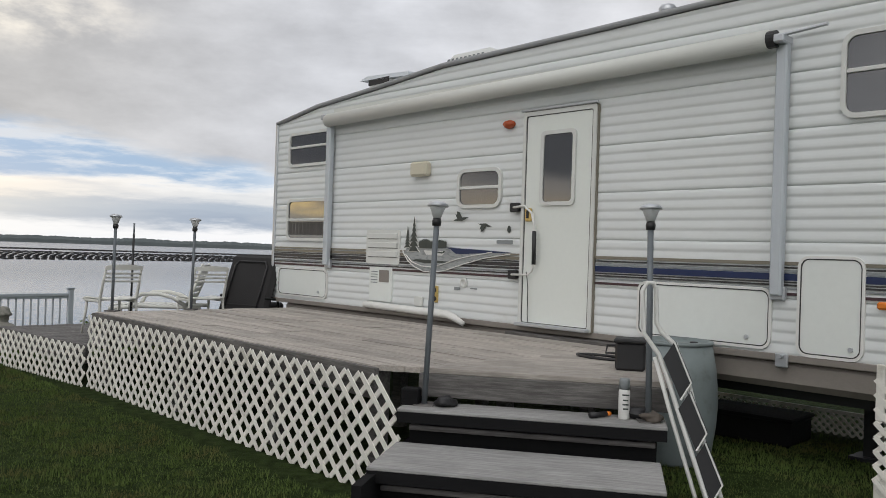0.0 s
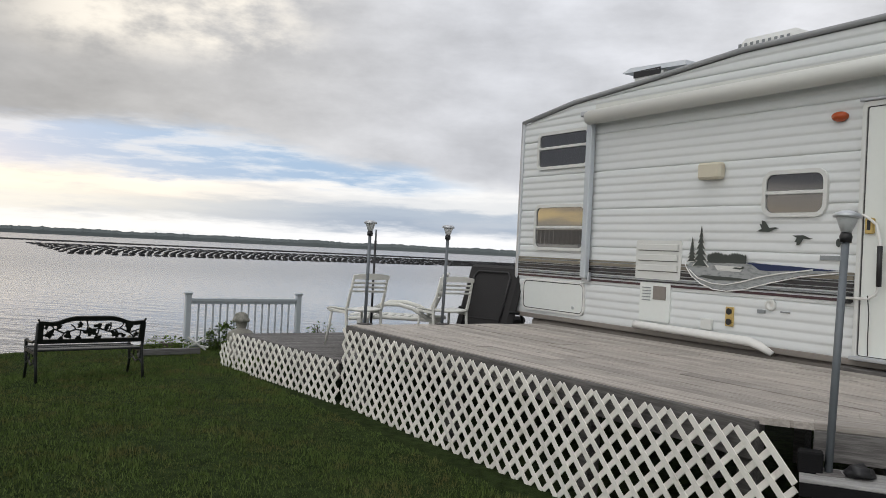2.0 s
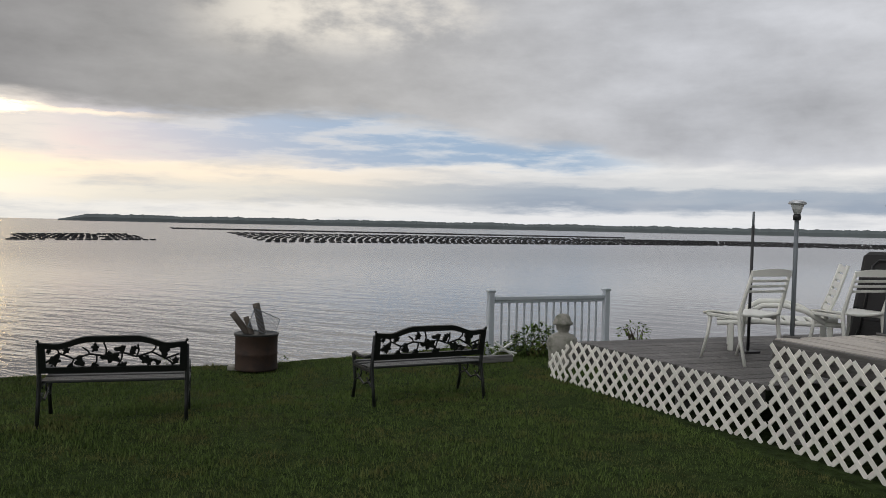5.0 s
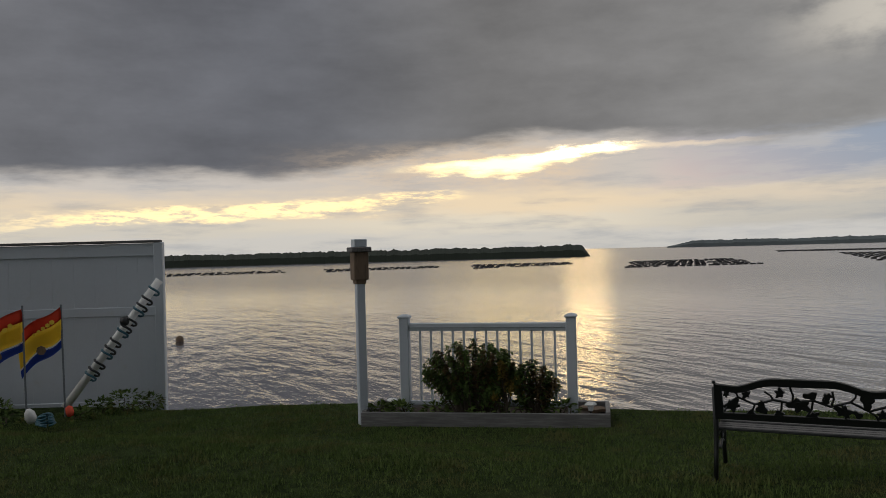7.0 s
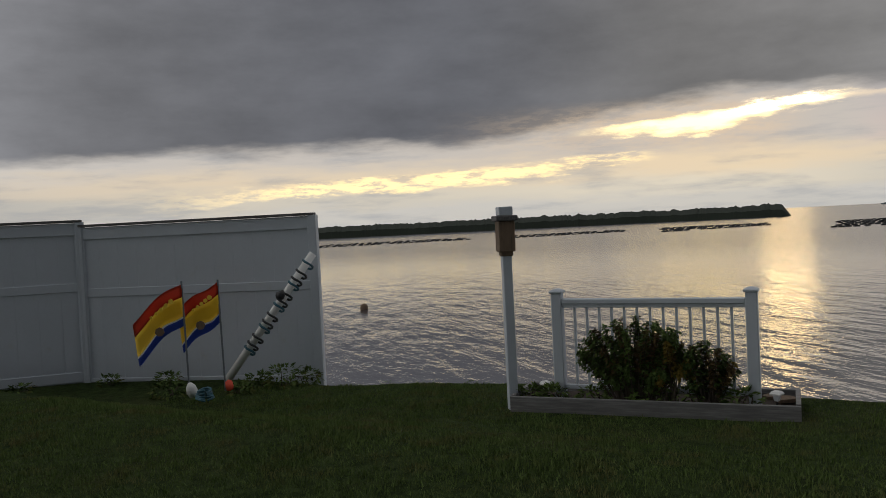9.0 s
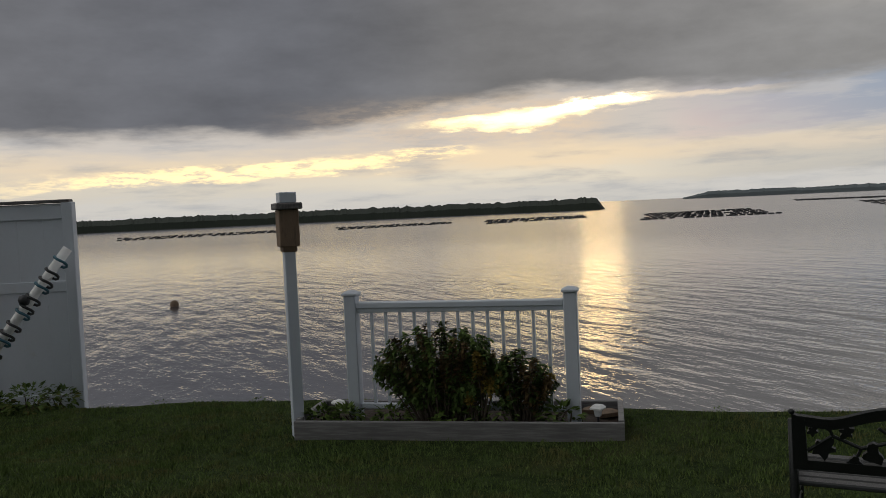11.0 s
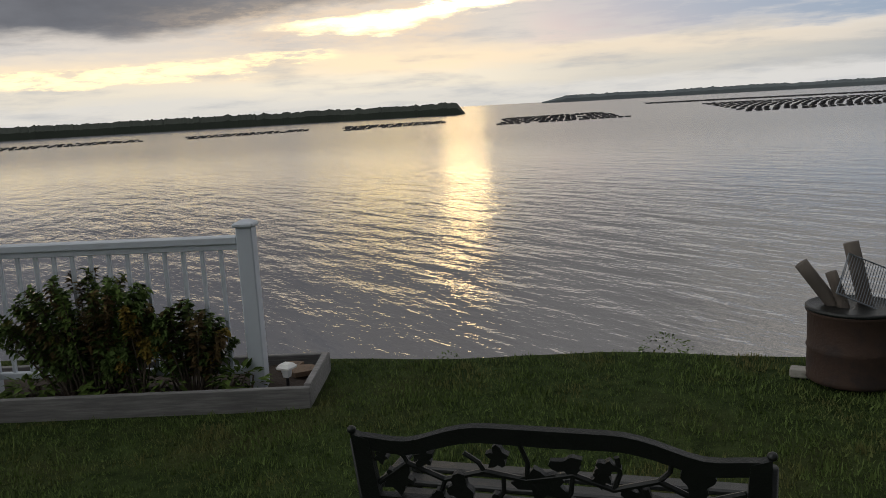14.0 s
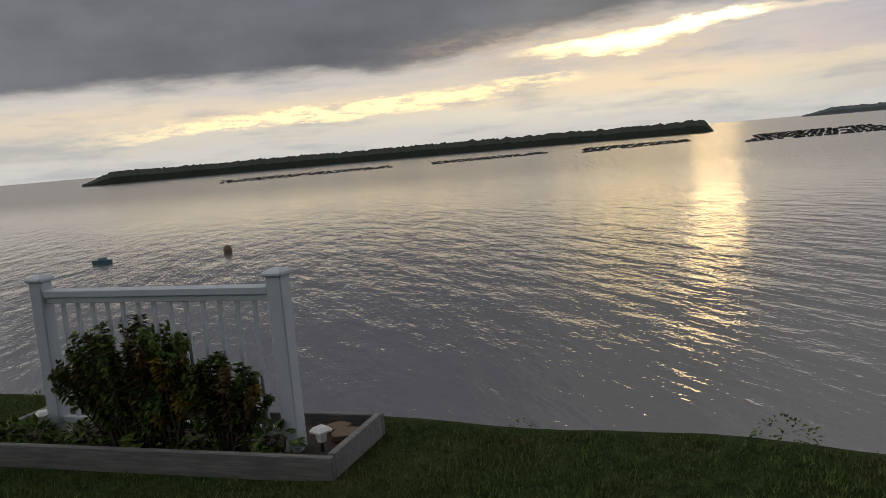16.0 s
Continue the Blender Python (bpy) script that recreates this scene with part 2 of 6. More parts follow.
def wood(name, colour, dark, along=(1, 14, 14), rough=0.75, knots=True):
    """Weathered boards: grain drawn out along one axis, blotches, knots, and a tone of each board's own."""
    mat = bpy.data.materials.new(name)
    mat.use_nodes = True
    k = Nodes(mat.node_tree)
    where = k.n("ShaderNodeTexCoord").outputs["Object"]
    r = k.n("ShaderNodeObjectInfo").outputs["Random"]
    off = k.n("ShaderNodeCombineXYZ", X=k.m("MULTIPLY", r, 37.0), Y=k.m("MULTIPLY", r, 11.0), Z=0.0).outputs[0]
    moved = k.n("ShaderNodeVectorMath", i0=where, i1=off).outputs[0]
    pulled = k.n("ShaderNodeMapping", Vector=moved, Scale=along).outputs[0]
    grain = k.noise(pulled, 4.5, 6.0, 0.65)
    fibre = k.noise(pulled, 22.0, 3.0, 0.6)
    blotch = k.noise(moved, 1.1, 4.0, 0.6)
    col = k.mix(k.smooth(grain, 0.35, 0.72), dark, colour)
    col = k.mix(k.m("MULTIPLY", k.smooth(blotch, 0.45, 0.7), 0.55), col, tuple(c * 0.62 for c in dark))
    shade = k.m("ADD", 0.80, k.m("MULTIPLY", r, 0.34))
    col = k.mix(1.0, col, k.n("ShaderNodeCombineXYZ", X=shade, Y=shade, Z=shade).outputs[0], "MULTIPLY")
    if knots:
        v = k.n("ShaderNodeTexVoronoi", Vector=k.n("ShaderNodeMapping", Vector=moved, Scale=(1.6, 4.0, 1.0)).outputs[0], Scale=1.0)
        col = k.mix(k.m("MULTIPLY", k.smooth(v.outputs["Distance"], 0.09, 0.03), 0.8), col, tuple(c * 0.3 for c in dark))
    bsdf = k.n("ShaderNodeBsdfPrincipled", Base_Color=col, Roughness=rough)
    b = k.n("ShaderNodeBump", Strength=0.35, Distance=0.006, Height=k.m("ADD", grain, fibre))
    k.put(bsdf, "Normal", b.outputs[0])
    k.n("ShaderNodeOutputMaterial", Surface=bsdf.outputs[0])
    return mat


def water_material():
    mat = bpy.data.materials.new("bay water")
    mat.use_nodes = True
    k = Nodes(mat.node_tree)
    where = k.n("ShaderNodeTexCoord").outputs["Object"]
    turned = k.n("ShaderNodeMapping", Vector=where, Rotation=(0, 0, radians(28)), Scale=(0.35, 1.0, 1.0)).outputs[0]
    crossed = k.n("ShaderNodeMapping", Vector=where, Rotation=(0, 0, radians(-38)), Scale=(0.3, 1.0, 1.0)).outputs[0]
    h = k.m("ADD", k.m("MULTIPLY", k.noise(turned, 0.9, 2.0, 0.5), 1.0), k.m("ADD", k.m("MULTIPLY", k.noise(crossed, 1.7, 3.0, 0.5), 0.6), k.m("ADD", k.m("MULTIPLY", k.noise(crossed, 4.2, 2.0, 0.5), 0.22), k.m("MULTIPLY", k.noise(where, 7.0, 2.0, 0.5), 0.10))))
    calm = k.smooth(k.noise(k.n("ShaderNodeMapping", Vector=where, Rotation=(0, 0, radians(35)), Scale=(0.3, 1.0, 1.0)).outputs[0], 0.05, 3.0), 0.35, 0.62)
    off = k.n("ShaderNodeSeparateXYZ", Vector=where).outputs
    out = k.m("SUBTRACT", k.m("MULTIPLY", off[1], 0.676), k.m("MULTIPLY", off[0], 0.737))  # metres offshore
    shelter = k.m("ADD", k.m("MULTIPLY", off[0], 0.676), k.m("MULTIPLY", off[1], 0.737))  # metres along the shore, towards the calmer end
    chop = k.m("MULTIPLY", k.m("SUBTRACT", 1.25, k.m("MULTIPLY", k.smooth(out, 8.0, 70.0), 0.80)), k.m("SUBTRACT", 1.0, k.m("MULTIPLY", k.smooth(shelter, 2.0, 26.0), 0.55)))
    strength = k.m("MULTIPLY", k.m("ADD", 0.26, k.m("MULTIPLY", calm, 0.40)), chop)
    b = k.n("ShaderNodeBump", Distance=0.13, Height=h, Strength=strength)
    bsdf = k.n("ShaderNodeBsdfPrincipled", Base_Color=(0.075, 0.072, 0.080, 1), Roughness=k.m("ADD", 0.05, k.m("MULTIPLY", k.smooth(out, 20.0, 120.0), 0.14)), IOR=4.0, Normal=b.outputs[0])
    k.n("ShaderNodeOutputMaterial", Surface=bsdf.outputs[0])
    return mat


def lawn_material():
    mat = bpy.data.materials.new("mown grass")
    mat.use_nodes = True
    k = Nodes(mat.node_tree)
    where = k.n("ShaderNodeTexCoord").outputs["Object"]
    patch = k.noise(where, 0.9, 5.0, 0.6)
    tuft = k.noise(where, 9.0, 4.0, 0.65)
    blade = k.noise(where, 70.0, 3.0, 0.7)
    col = k.mix(k.smooth(tuft, 0.3, 0.7), (0.015, 0.025, 0.008), (0.046, 0.068, 0.022))
    col = k.mix(k.m("MULTIPLY", k.smooth(patch, 0.52, 0.72), 0.55), col, (0.058, 0.058, 0.024))
    col = k.mix(k.m("MULTIPLY", k.smooth(blade, 0.4, 0.75), 0.4), col, (0.06, 0.09, 0.028))
    b = k.n("ShaderNodeBump", Strength=0.8, Distance=0.04, Height=k.m("ADD", blade, tuft))
    bsdf = k.n("ShaderNodeBsdfPrincipled", Base_Color=col, Roughness=0.85, Normal=b.outputs[0])
    k.put(bsdf, "Specular IOR Level", 0.04)
    k.n("ShaderNodeOutputMaterial", Surface=bsdf.outputs[0])
    return mat


M = {
    "siding": material("ribbed white aluminium siding", (0.72, 0.745, 0.75), 0.38, 0, 0.10, 1.2, 14, 0.05, (0.55, 0.54, 0.50), (0.55, 0.9), (1, 1, 3)),
    "roof": material("grey rubber roof edge", (0.32, 0.33, 0.34), 0.6, 0, 0.2, 3, 30, 0.1),
    "metal": material("brushed aluminium", (0.55, 0.57, 0.60), 0.4, 0.7, 0.12, 3, 60, 0.08),
    "armgrey": material("grey painted awning arm", (0.52, 0.56, 0.60), 0.42, 0.2, 0.1, 2, 40, 0.05),
    "awning": material("rolled white vinyl awning", (0.66, 0.67, 0.64), 0.5, 0, 0.14, 2, 20, 0.08, (0.42, 0.42, 0.39), (0.55, 0.85), (0.3, 2, 2)),
    "door": material("off-white door skin", (0.76, 0.79, 0.76), 0.42, 0, 0.06, 1.5, 25, 0.04),
    "frame": material("white window frame", (0.66, 0.67, 0.65), 0.45, 0, 0.1, 4, 40, 0.05),
    "hatch": material("pale painted hatch", (0.76, 0.79, 0.77), 0.4, 0, 0.08, 2, 20, 0.04),
    "beige": material("beige vent plastic", (0.60, 0.56, 0.45), 0.5, 0, 0.08, 4, 40, 0.04),
    "black": material("black plastic", (0.018, 0.018, 0.02), 0.45, 0, 0.3, 6, 60, 0.1),
    "iron": material("black cast iron", (0.012, 0.014, 0.014), 0.42, 0.3, 0.4, 9, 80, 0.35),
    "slat": material("dark painted bench slat", (0.025, 0.027, 0.028), 0.45, 0, 0.3, 6, 50, 0.15, None, (0.5, 0.7), (1, 6, 6)),
    "red": material("orange red lens", (0.42, 0.075, 0.02), 0.25, 0, 0.1, 8, 50, 0.03),
    "orange": material("orange reflector", (0.75, 0.22, 0.03), 0.25, 0, 0.1, 8, 50, 0.03),
    "brass": material("brass plate", (0.62, 0.46, 0.18), 0.3, 0.8, 0.2, 12, 60, 0.08),
    "tan": material("tan stripe vinyl", (0.21, 0.19, 0.15), 0.4, 0, 0.12, 3, 40, 0.02),
    "dark": material("black stripe vinyl", (0.035, 0.033, 0.035), 0.4, 0, 0.15, 3, 40, 0.02),
    "maroon": material("maroon stripe vinyl", (0.06, 0.03, 0.035), 0.4, 0, 0.15, 3, 40, 0.02),
    "blue": material("navy stripe vinyl", (0.012, 0.024, 0.085), 0.4, 0, 0.15, 3, 40, 0.02),
    "decalgrey": material("grey decal print", (0.24, 0.26, 0.27), 0.4, 0, 0.35, 12, 60, 0.02),
    "decalpale": material("pale grey decal print", (0.34, 0.355, 0.36), 0.4, 0, 0.4, 9, 50, 0.02, (0.20, 0.22, 0.22), (0.48, 0.62), (1, 1, 3)),
    "decaldark": material("dark decal print", (0.045, 0.055, 0.05), 0.4, 0, 0.4, 14, 60, 0.02),
    "white": material("white painted trim", (0.74, 0.74, 0.72), 0.5, 0, 0.12, 4, 30, 0.06),
    "vinyl": material("white vinyl", (0.50, 0.54, 0.59), 0.42, 0, 0.1, 2, 25, 0.04, (0.45, 0.46, 0.45), (0.58, 0.85)),
    "plastic": material("white resin furniture", (0.70, 0.70, 0.66), 0.45, 0, 0.1, 4, 40, 0.04),
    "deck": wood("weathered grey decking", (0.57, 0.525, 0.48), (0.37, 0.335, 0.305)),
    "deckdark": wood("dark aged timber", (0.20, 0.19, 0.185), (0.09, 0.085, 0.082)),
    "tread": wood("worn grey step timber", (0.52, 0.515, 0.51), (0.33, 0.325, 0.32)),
    # near black: dark parts, and on the stairs the shadow below the treads
    "riser": material("black parts and under-tread shade", (0.010, 0.010, 0.011), 0.85, 0, 0.35, 3, 30, 0.25, None, (0.5, 0.7), (1, 6, 6), 0, 0, 0, 0.15),
    "bed": wood("grey planter board", (0.25, 0.245, 0.24), (0.14, 0.137, 0.135)),
    "lattice": material("white painted lattice", (0.78, 0.76, 0.71), 0.6, 0, 0.2, 3, 30, 0.15, (0.42, 0.40, 0.34), (0.56, 0.8), (1, 1, 1), 0, 0.08),
    "soil": material("dark garden soil", (0.040, 0.028, 0.020), 0.95, 0, 0.5, 8, 45, 1.0),
    "galv": material("galvanised pipe", (0.17, 0.19, 0.21), 0.6, 0.3, 0.25, 8, 50, 0.1),
    "lens": material("frosted lamp cup", (0.66, 0.68, 0.70), 0.25, 0, 0.05, 8, 50, 0.0),
    "rust": material("rusted steel drum", (0.055, 0.032, 0.023), 0.75, 0.25, 0.45, 4, 35, 0.4, (0.03, 0.022, 0.02), (0.45, 0.65)),
    "drum": material("grey green barrel plastic", (0.20, 0.235, 0.24), 0.5, 0, 0.2, 3, 30, 0.08, (0.12, 0.13, 0.125), (0.5, 0.75)),
    "log": material("split firewood", (0.10, 0.085, 0.072), 0.85, 0, 0.35, 5, 40, 0.5, (0.10, 0.08, 0.065), (0.45, 0.7), (1, 1, 0.25)),
    "stone": material("weathered cast stone", (0.30, 0.29, 0.26), 0.85, 0, 0.3, 7, 45, 0.5, (0.10, 0.11, 0.08), (0.45, 0.7)),
    "cover": material("black lounge cushion", (0.022, 0.021, 0.022), 0.85, 0, 0.3, 5, 60, 0.4),
    "skirt": material("grey underbelly sheet", (0.24, 0.215, 0.195), 0.7, 0, 0.25, 2, 30, 0.2),
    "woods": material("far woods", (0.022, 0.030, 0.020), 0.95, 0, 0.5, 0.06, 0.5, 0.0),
    # paler and bluer than the island's woods: distance haze put into the base colour
    "hazed_woods": material("far woods with haze in the colour", (0.12, 0.14, 0.145), 0.95, 0, 0.35, 0.03, 0.3, 0.0),
    "float": material("black floats", (0.010, 0.010, 0.012), 0.6, 0, 0.3, 2, 10, 0.0),
    "water": water_material(),
    "lawn": lawn_material(),
    "blade": material("grass blades", (0.100, 0.143, 0.044), 0.8, 0, 0.5, 1.3, 22, 0.0, (0.150, 0.130, 0.058), (0.47, 0.68), (1, 1, 1), 0.28, 0, 0, 0.04),
    "leaf": material("dark green leaves", (0.074, 0.115, 0.031), 0.75, 0, 0.35, 3, 30, 0.1, (0.14, 0.10, 0.025), (0.52, 0.7), (1, 1, 1), 0.4, 0, 0, 0.12),
    "stem": material("woody stems", (0.06, 0.045, 0.03), 0.8, 0, 0.3, 8, 40, 0.2),
    "flagred": material("red flag cloth", (0.72, 0.085, 0.04), 0.7, 0, 0.1, 6, 60, 0.1),
    "flagyellow": material("yellow flag cloth", (0.84, 0.60, 0.06), 0.7, 0, 0.1, 6, 60, 0.1),
    "flagblue": material("blue flag cloth", (0.02, 0.06, 0.32), 0.7, 0, 0.1, 6, 60, 0.1),
    "flagwhite": material("white flag cloth", (0.7, 0.7, 0.7), 0.7, 0, 0.1, 6, 60, 0.1),
    "birdwood": material("aged birdhouse wood", (0.175, 0.12, 0.078), 0.8, 0, 0.35, 5, 35, 0.3, (0.09, 0.07, 0.05), (0.5, 0.7), (4, 4, 1)),
    "teal": material("teal painted hull", (0.03, 0.11, 0.15), 0.4, 0, 0.2, 3, 20, 0.05),
    "curtain": material("dark patterned curtain cloth", (0.085, 0.080, 0.075), 0.9, 0, 0.25, 3, 30, 0.2, None, (0.5, 0.7), (14, 14, 0.5)),
    "inside": material("dark interior", (0.05, 0.05, 0.05), 0.9, 0, 0.2, 3, 30, 0.0),
}


def glass_material(name, tint):
    mat = bpy.data.materials.new(name)
    mat.use_nodes = True
    k = Nodes(mat.node_tree)
    where = k.n("ShaderNodeTexCoord").outputs["Object"]
    dust = k.m("ADD", 0.02, k.m("MULTIPLY", k.noise(where, 5.0, 4.0), 0.05))
    bsdf = k.n("ShaderNodeBsdfPrincipled", Base_Color=(*tint, 1), Roughness=dust, IOR=1.68)
    k.put(bsdf, "Specular IOR Level", 0.75)
    k.put(bsdf, "Coat Weight", 0.6)
    k.n("ShaderNodeOutputMaterial", Surface=bsdf.outputs[0])
    return mat


M["glass"] = glass_material("tinted trailer glass", (0.035, 0.038, 0.042))


# ---- building helpers ----
def part(name, bm, mat, parent=None, label="", smooth=False):
    """Links a bmesh as one mesh object, under a thing or a part."""
    mesh = bpy.data.meshes.new(name)
    bmesh.ops.recalc_face_normals(bm, faces=bm.faces)
    bm.to_mesh(mesh)
    bm.free()
    if smooth:
        for f in mesh.polygons:
            f.use_smooth = True
    return mesh_part(name, mesh, mat, parent, label)


def mesh_part(name, mesh, mat, parent=None, label=""):
    if not mesh.materials:
        mesh.materials.append(M[mat])
    ob = new(name, mesh)
    ob.parent = parent
    if label:
        tagged(ob, label)
    return ob


def thing(name, m, label, category, group="", kind=""):
    ob = new(name)
    ob.empty_display_size = 0.1
    ob.matrix_world = m
    return tagged(ob, label, category, group, kind)


def box(bm, c, size, m=None, bevel=0.0):
    r = bmesh.ops.create_cube(bm, size=1.0, matrix=(m or Matrix()) @ Matrix.Translation(c) @ Matrix.Diagonal((*size, 1)))
    if bevel:
        edges = {e for v in r["verts"] for e in v.link_edges}
        bmesh.ops.bevel(bm, geom=list(edges), offset=bevel, segments=1, affect="EDGES")
    return bm


def nbox(c, size, m=None, bevel=0.0):
    return box(bmesh.new(), c, size, m, bevel)


def rod(bm, a, b, r0, r1=None, seg=10):
    a, b = Vector(a), Vector(b)
    d = b - a
    m = Matrix.Translation((a + b) / 2) @ d.to_track_quat("Z", "Y").to_matrix().to_4x4()
    bmesh.ops.create_cone(bm, cap_ends=True, segments=seg, radius1=r0, radius2=r0 if r1 is None else r1, depth=d.length, matrix=m)
    return bm


def tube(bm, points, r, seg=8):
    """A bent tube through the points."""
    pts = [Vector(p) for p in points]
    rings = []
    side = None
    for i, p in enumerate(pts):
        d = (pts[min(i + 1, len(pts) - 1)] - pts[max(i - 1, 0)]).normalized()
        side = (side - d * side.dot(d)).normalized() if side else d.orthogonal().normalized()
        up = d.cross(side)
        rad = r[i] if isinstance(r, (list, tuple)) else r
        rings.append([bm.verts.new(p + rad * (math.cos(2 * math.pi * j / seg) * side + math.sin(2 * math.pi * j / seg) * up)) for j in range(seg)])
    for a, b in zip(rings, rings[1:]):
        for j in range(seg):
            bm.faces.new((a[j], a[(j + 1) % seg], b[(j + 1) % seg], b[j]))
    bm.faces.new(rings[0]), bm.faces.new(rings[-1])
    return bm


def lathe(bm, profile, seg=20, m=None):
    """Turns (radius, z) round the z axis."""
    m = m or Matrix()
    rings = [[bm.verts.new(m @ Vector((max(r, 1e-4) * math.cos(2 * math.pi * j / seg), max(r, 1e-4) * math.sin(2 * math.pi * j / seg), z))) for j in range(seg)] for r, z in profile]
    for a, b in zip(rings, rings[1:]):
        for j in range(seg):
            bm.faces.new((a[j], a[(j + 1) % seg], b[(j + 1) % seg], b[j]))
    bm.faces.new(rings[0]), bm.faces.new(rings[-1])
    return bm


def slab(bm, outline, thick, m=None):
    """A flat outline in x and z, thick along y from 0 to -thick (towards the viewer of the trailer's wall)."""
    m = m or Matrix()
    front = [bm.verts.new(m @ Vector((x, -thick, z))) for x, z in outline]
    rear = [bm.verts.new(m @ Vector((x, 0, z))) for x, z in outline]
    bm.faces.new(front), bm.faces.new(rear)
    for i in range(len(outline)):
        j = (i + 1) % len(outline)
        bm.faces.new((front[i], front[j], rear[j], rear[i]))
    return bm


def rounded(x0, z0, x1, z1, r, n=4):
    pts = []
    for cx, cz, a0 in ((x1 - r, z1 - r, 0), (x0 + r, z1 - r, 90), (x0 + r, z0 + r, 180), (x1 - r, z0 + r, 270)):
        pts += [(cx + r * math.cos(radians(a0 + 90 * i / n)), cz + r * math.sin(radians(a0 + 90 * i / n))) for i in range(n + 1)]
    return pts


def ring(bm, outer, inner, thick, y=0.0):
    """A flat frame between two outlines of equal count, in x and z."""
    n = len(outer)
    v = [[bm.verts.new((x, yy, z)) for x, z in o] for o, yy in ((outer, y - thick), (inner, y - thick), (outer, y), (inner, y))]
    for i in range(n):
        j = (i + 1) % n
        bm.faces.new((v[0][i], v[0][j], v[1][j], v[1][i]))
        bm.faces.new((v[2][i], v[3][i], v[3][j], v[2][j]))
        bm.faces.new((v[0][i], v[2][i], v[2][j], v[0][j]))
        bm.faces.new((v[1][i], v[1][j], v[3][j], v[3][i]))
    return bm


def prism(bm, outline, z0, z1, m=None):
    """An upright block over an outline in x and y."""
    m = m or Matrix()
    low = [bm.verts.new(m @ Vector((x, y, z0))) for x, y in outline]
    top = [bm.verts.new(m @ Vector((x, y, z1))) for x, y in outline]
    bm.faces.new(low), bm.faces.new(top)
    for i in range(len(outline)):
        j = (i + 1) % len(outline)
        bm.faces.new((low[i], low[j], top[j], top[i]))
    return bm


def pydata(name, verts, faces, mat, label="", category="", kind="", parent=None):
    mesh = bpy.data.meshes.new(name)
    mesh.from_pydata(verts, [], faces)
    mesh.update()
    ob = mesh_part(name, mesh, mat, parent)
    return tagged(ob, label, category, "", kind)



# ---- ground, water, far shores ----
def make_ground():
    ss = [-5.3, -4.85, -4.6, -4.4, -4.2, -4.0, -3.85, -3.7, -3.4, -3.0, -2.6, -2.2, -1.8, -1.4, -1.0, -0.5, 0, 1, 2, 4, 7, 12, 25, 60, 200]
    ws = [-260, -100, -50, -30, -22] + [-18 + 0.25 * i for i in range(85)] + [4.5, 6, 9, 15, 30, 80, 260]
    rnd = random.Random(3)
    verts, faces = [], []
    for w in ws:
        shore = 0.05 * math.sin(w * 1.3 + 2.0) + 0.05 * math.sin(w * 3.1 + 1) - 0.07 + 0.03 * noise.noise(Vector((w * 2.3, 0, 5)))
        for s in ss:
            z = lawn(s, w)
            if s < -4.8:
                z = WATER - 0.4 if s < -5.0 else -1.5
            elif s < -4.5:
                z -= 0.22
            elif s < -4.3:
                z -= 0.06
            off = shore if s < -3.5 else 0.0
            if -3.5 < s < 8:
                z += 0.012 * noise.noise(Vector((s * 1.3, w * 1.3, 0)))
            verts.append(at(s + off, w, z))
    n = len(ss)
    for i in range(len(ws) - 1):
        for j in range(n - 1):
            faces.append((i * n + j, i * n + j + 1, i * n + n + j + 1, i * n + n + j))
    ob = pydata("ground", verts, faces, "lawn", "mown green lawn falling gently to the shore", "lawn", "structure")
    for f in ob.data.polygons:
        f.use_smooth = True


make_ground()

water = part("water", prism(bmesh.new(), [(-4900, -4900), (4900, -4900), (4900, 4900), (-4900, 4900)], WATER - 4.0, WATER), "water")
tagged(water, "calm grey bay water with low ripples", "water", "", "structure")


def far_shore(name, az0, az1, dist, height, mat, label, step_deg=0.08, depth=60, seed=1):
    """A low wooded shore, as a bank with an uneven crown, between two bearings left of north."""
    eye = Vector((-3.0, 3.5, 0))
    verts, faces = [], []
    count = int((az1 - az0) / step_deg) + 1
    for i in range(count):
        a = az0 + i * step_deg
        k = min(1.0, (a - az0) / 0.5, (az1 - a) / 2.2 + 0.15)
        way = Vector((-math.sin(radians(a)), math.cos(radians(a)), 0))
        h = height * max(0.05, k) * (0.84 + 0.12 * noise.noise(Vector((a * 0.35, seed, 0))) + 0.12 * noise.noise(Vector((a * 2.1, seed, 3))) + 0.10 * noise.noise(Vector((a * 7, seed, 5))))
        for d, z in ((0, -0.3), (2, h * 0.55), (14, h), (depth, h * 0.8), (depth + 20, -1)):
            p = eye + way * (dist + d)
            verts.append((p.x, p.y, WATER + z))
    for i in range(count - 1):
        for j in range(4):
            faces.append((i * 5 + j, i * 5 + j + 1, i * 5 + 6 + j, i * 5 + 5 + j))
    pydata(name, verts, faces, mat, label, "shore", "structure")


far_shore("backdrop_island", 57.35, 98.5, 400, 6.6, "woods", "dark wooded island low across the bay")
# its haze is painted into the material, not scattered by air
far_shore("backdrop_shore", -30, 52.3, 2000, 18.0, "hazed_woods", "far shore with low woods, haze in its colour", 0.1, 300, 7)


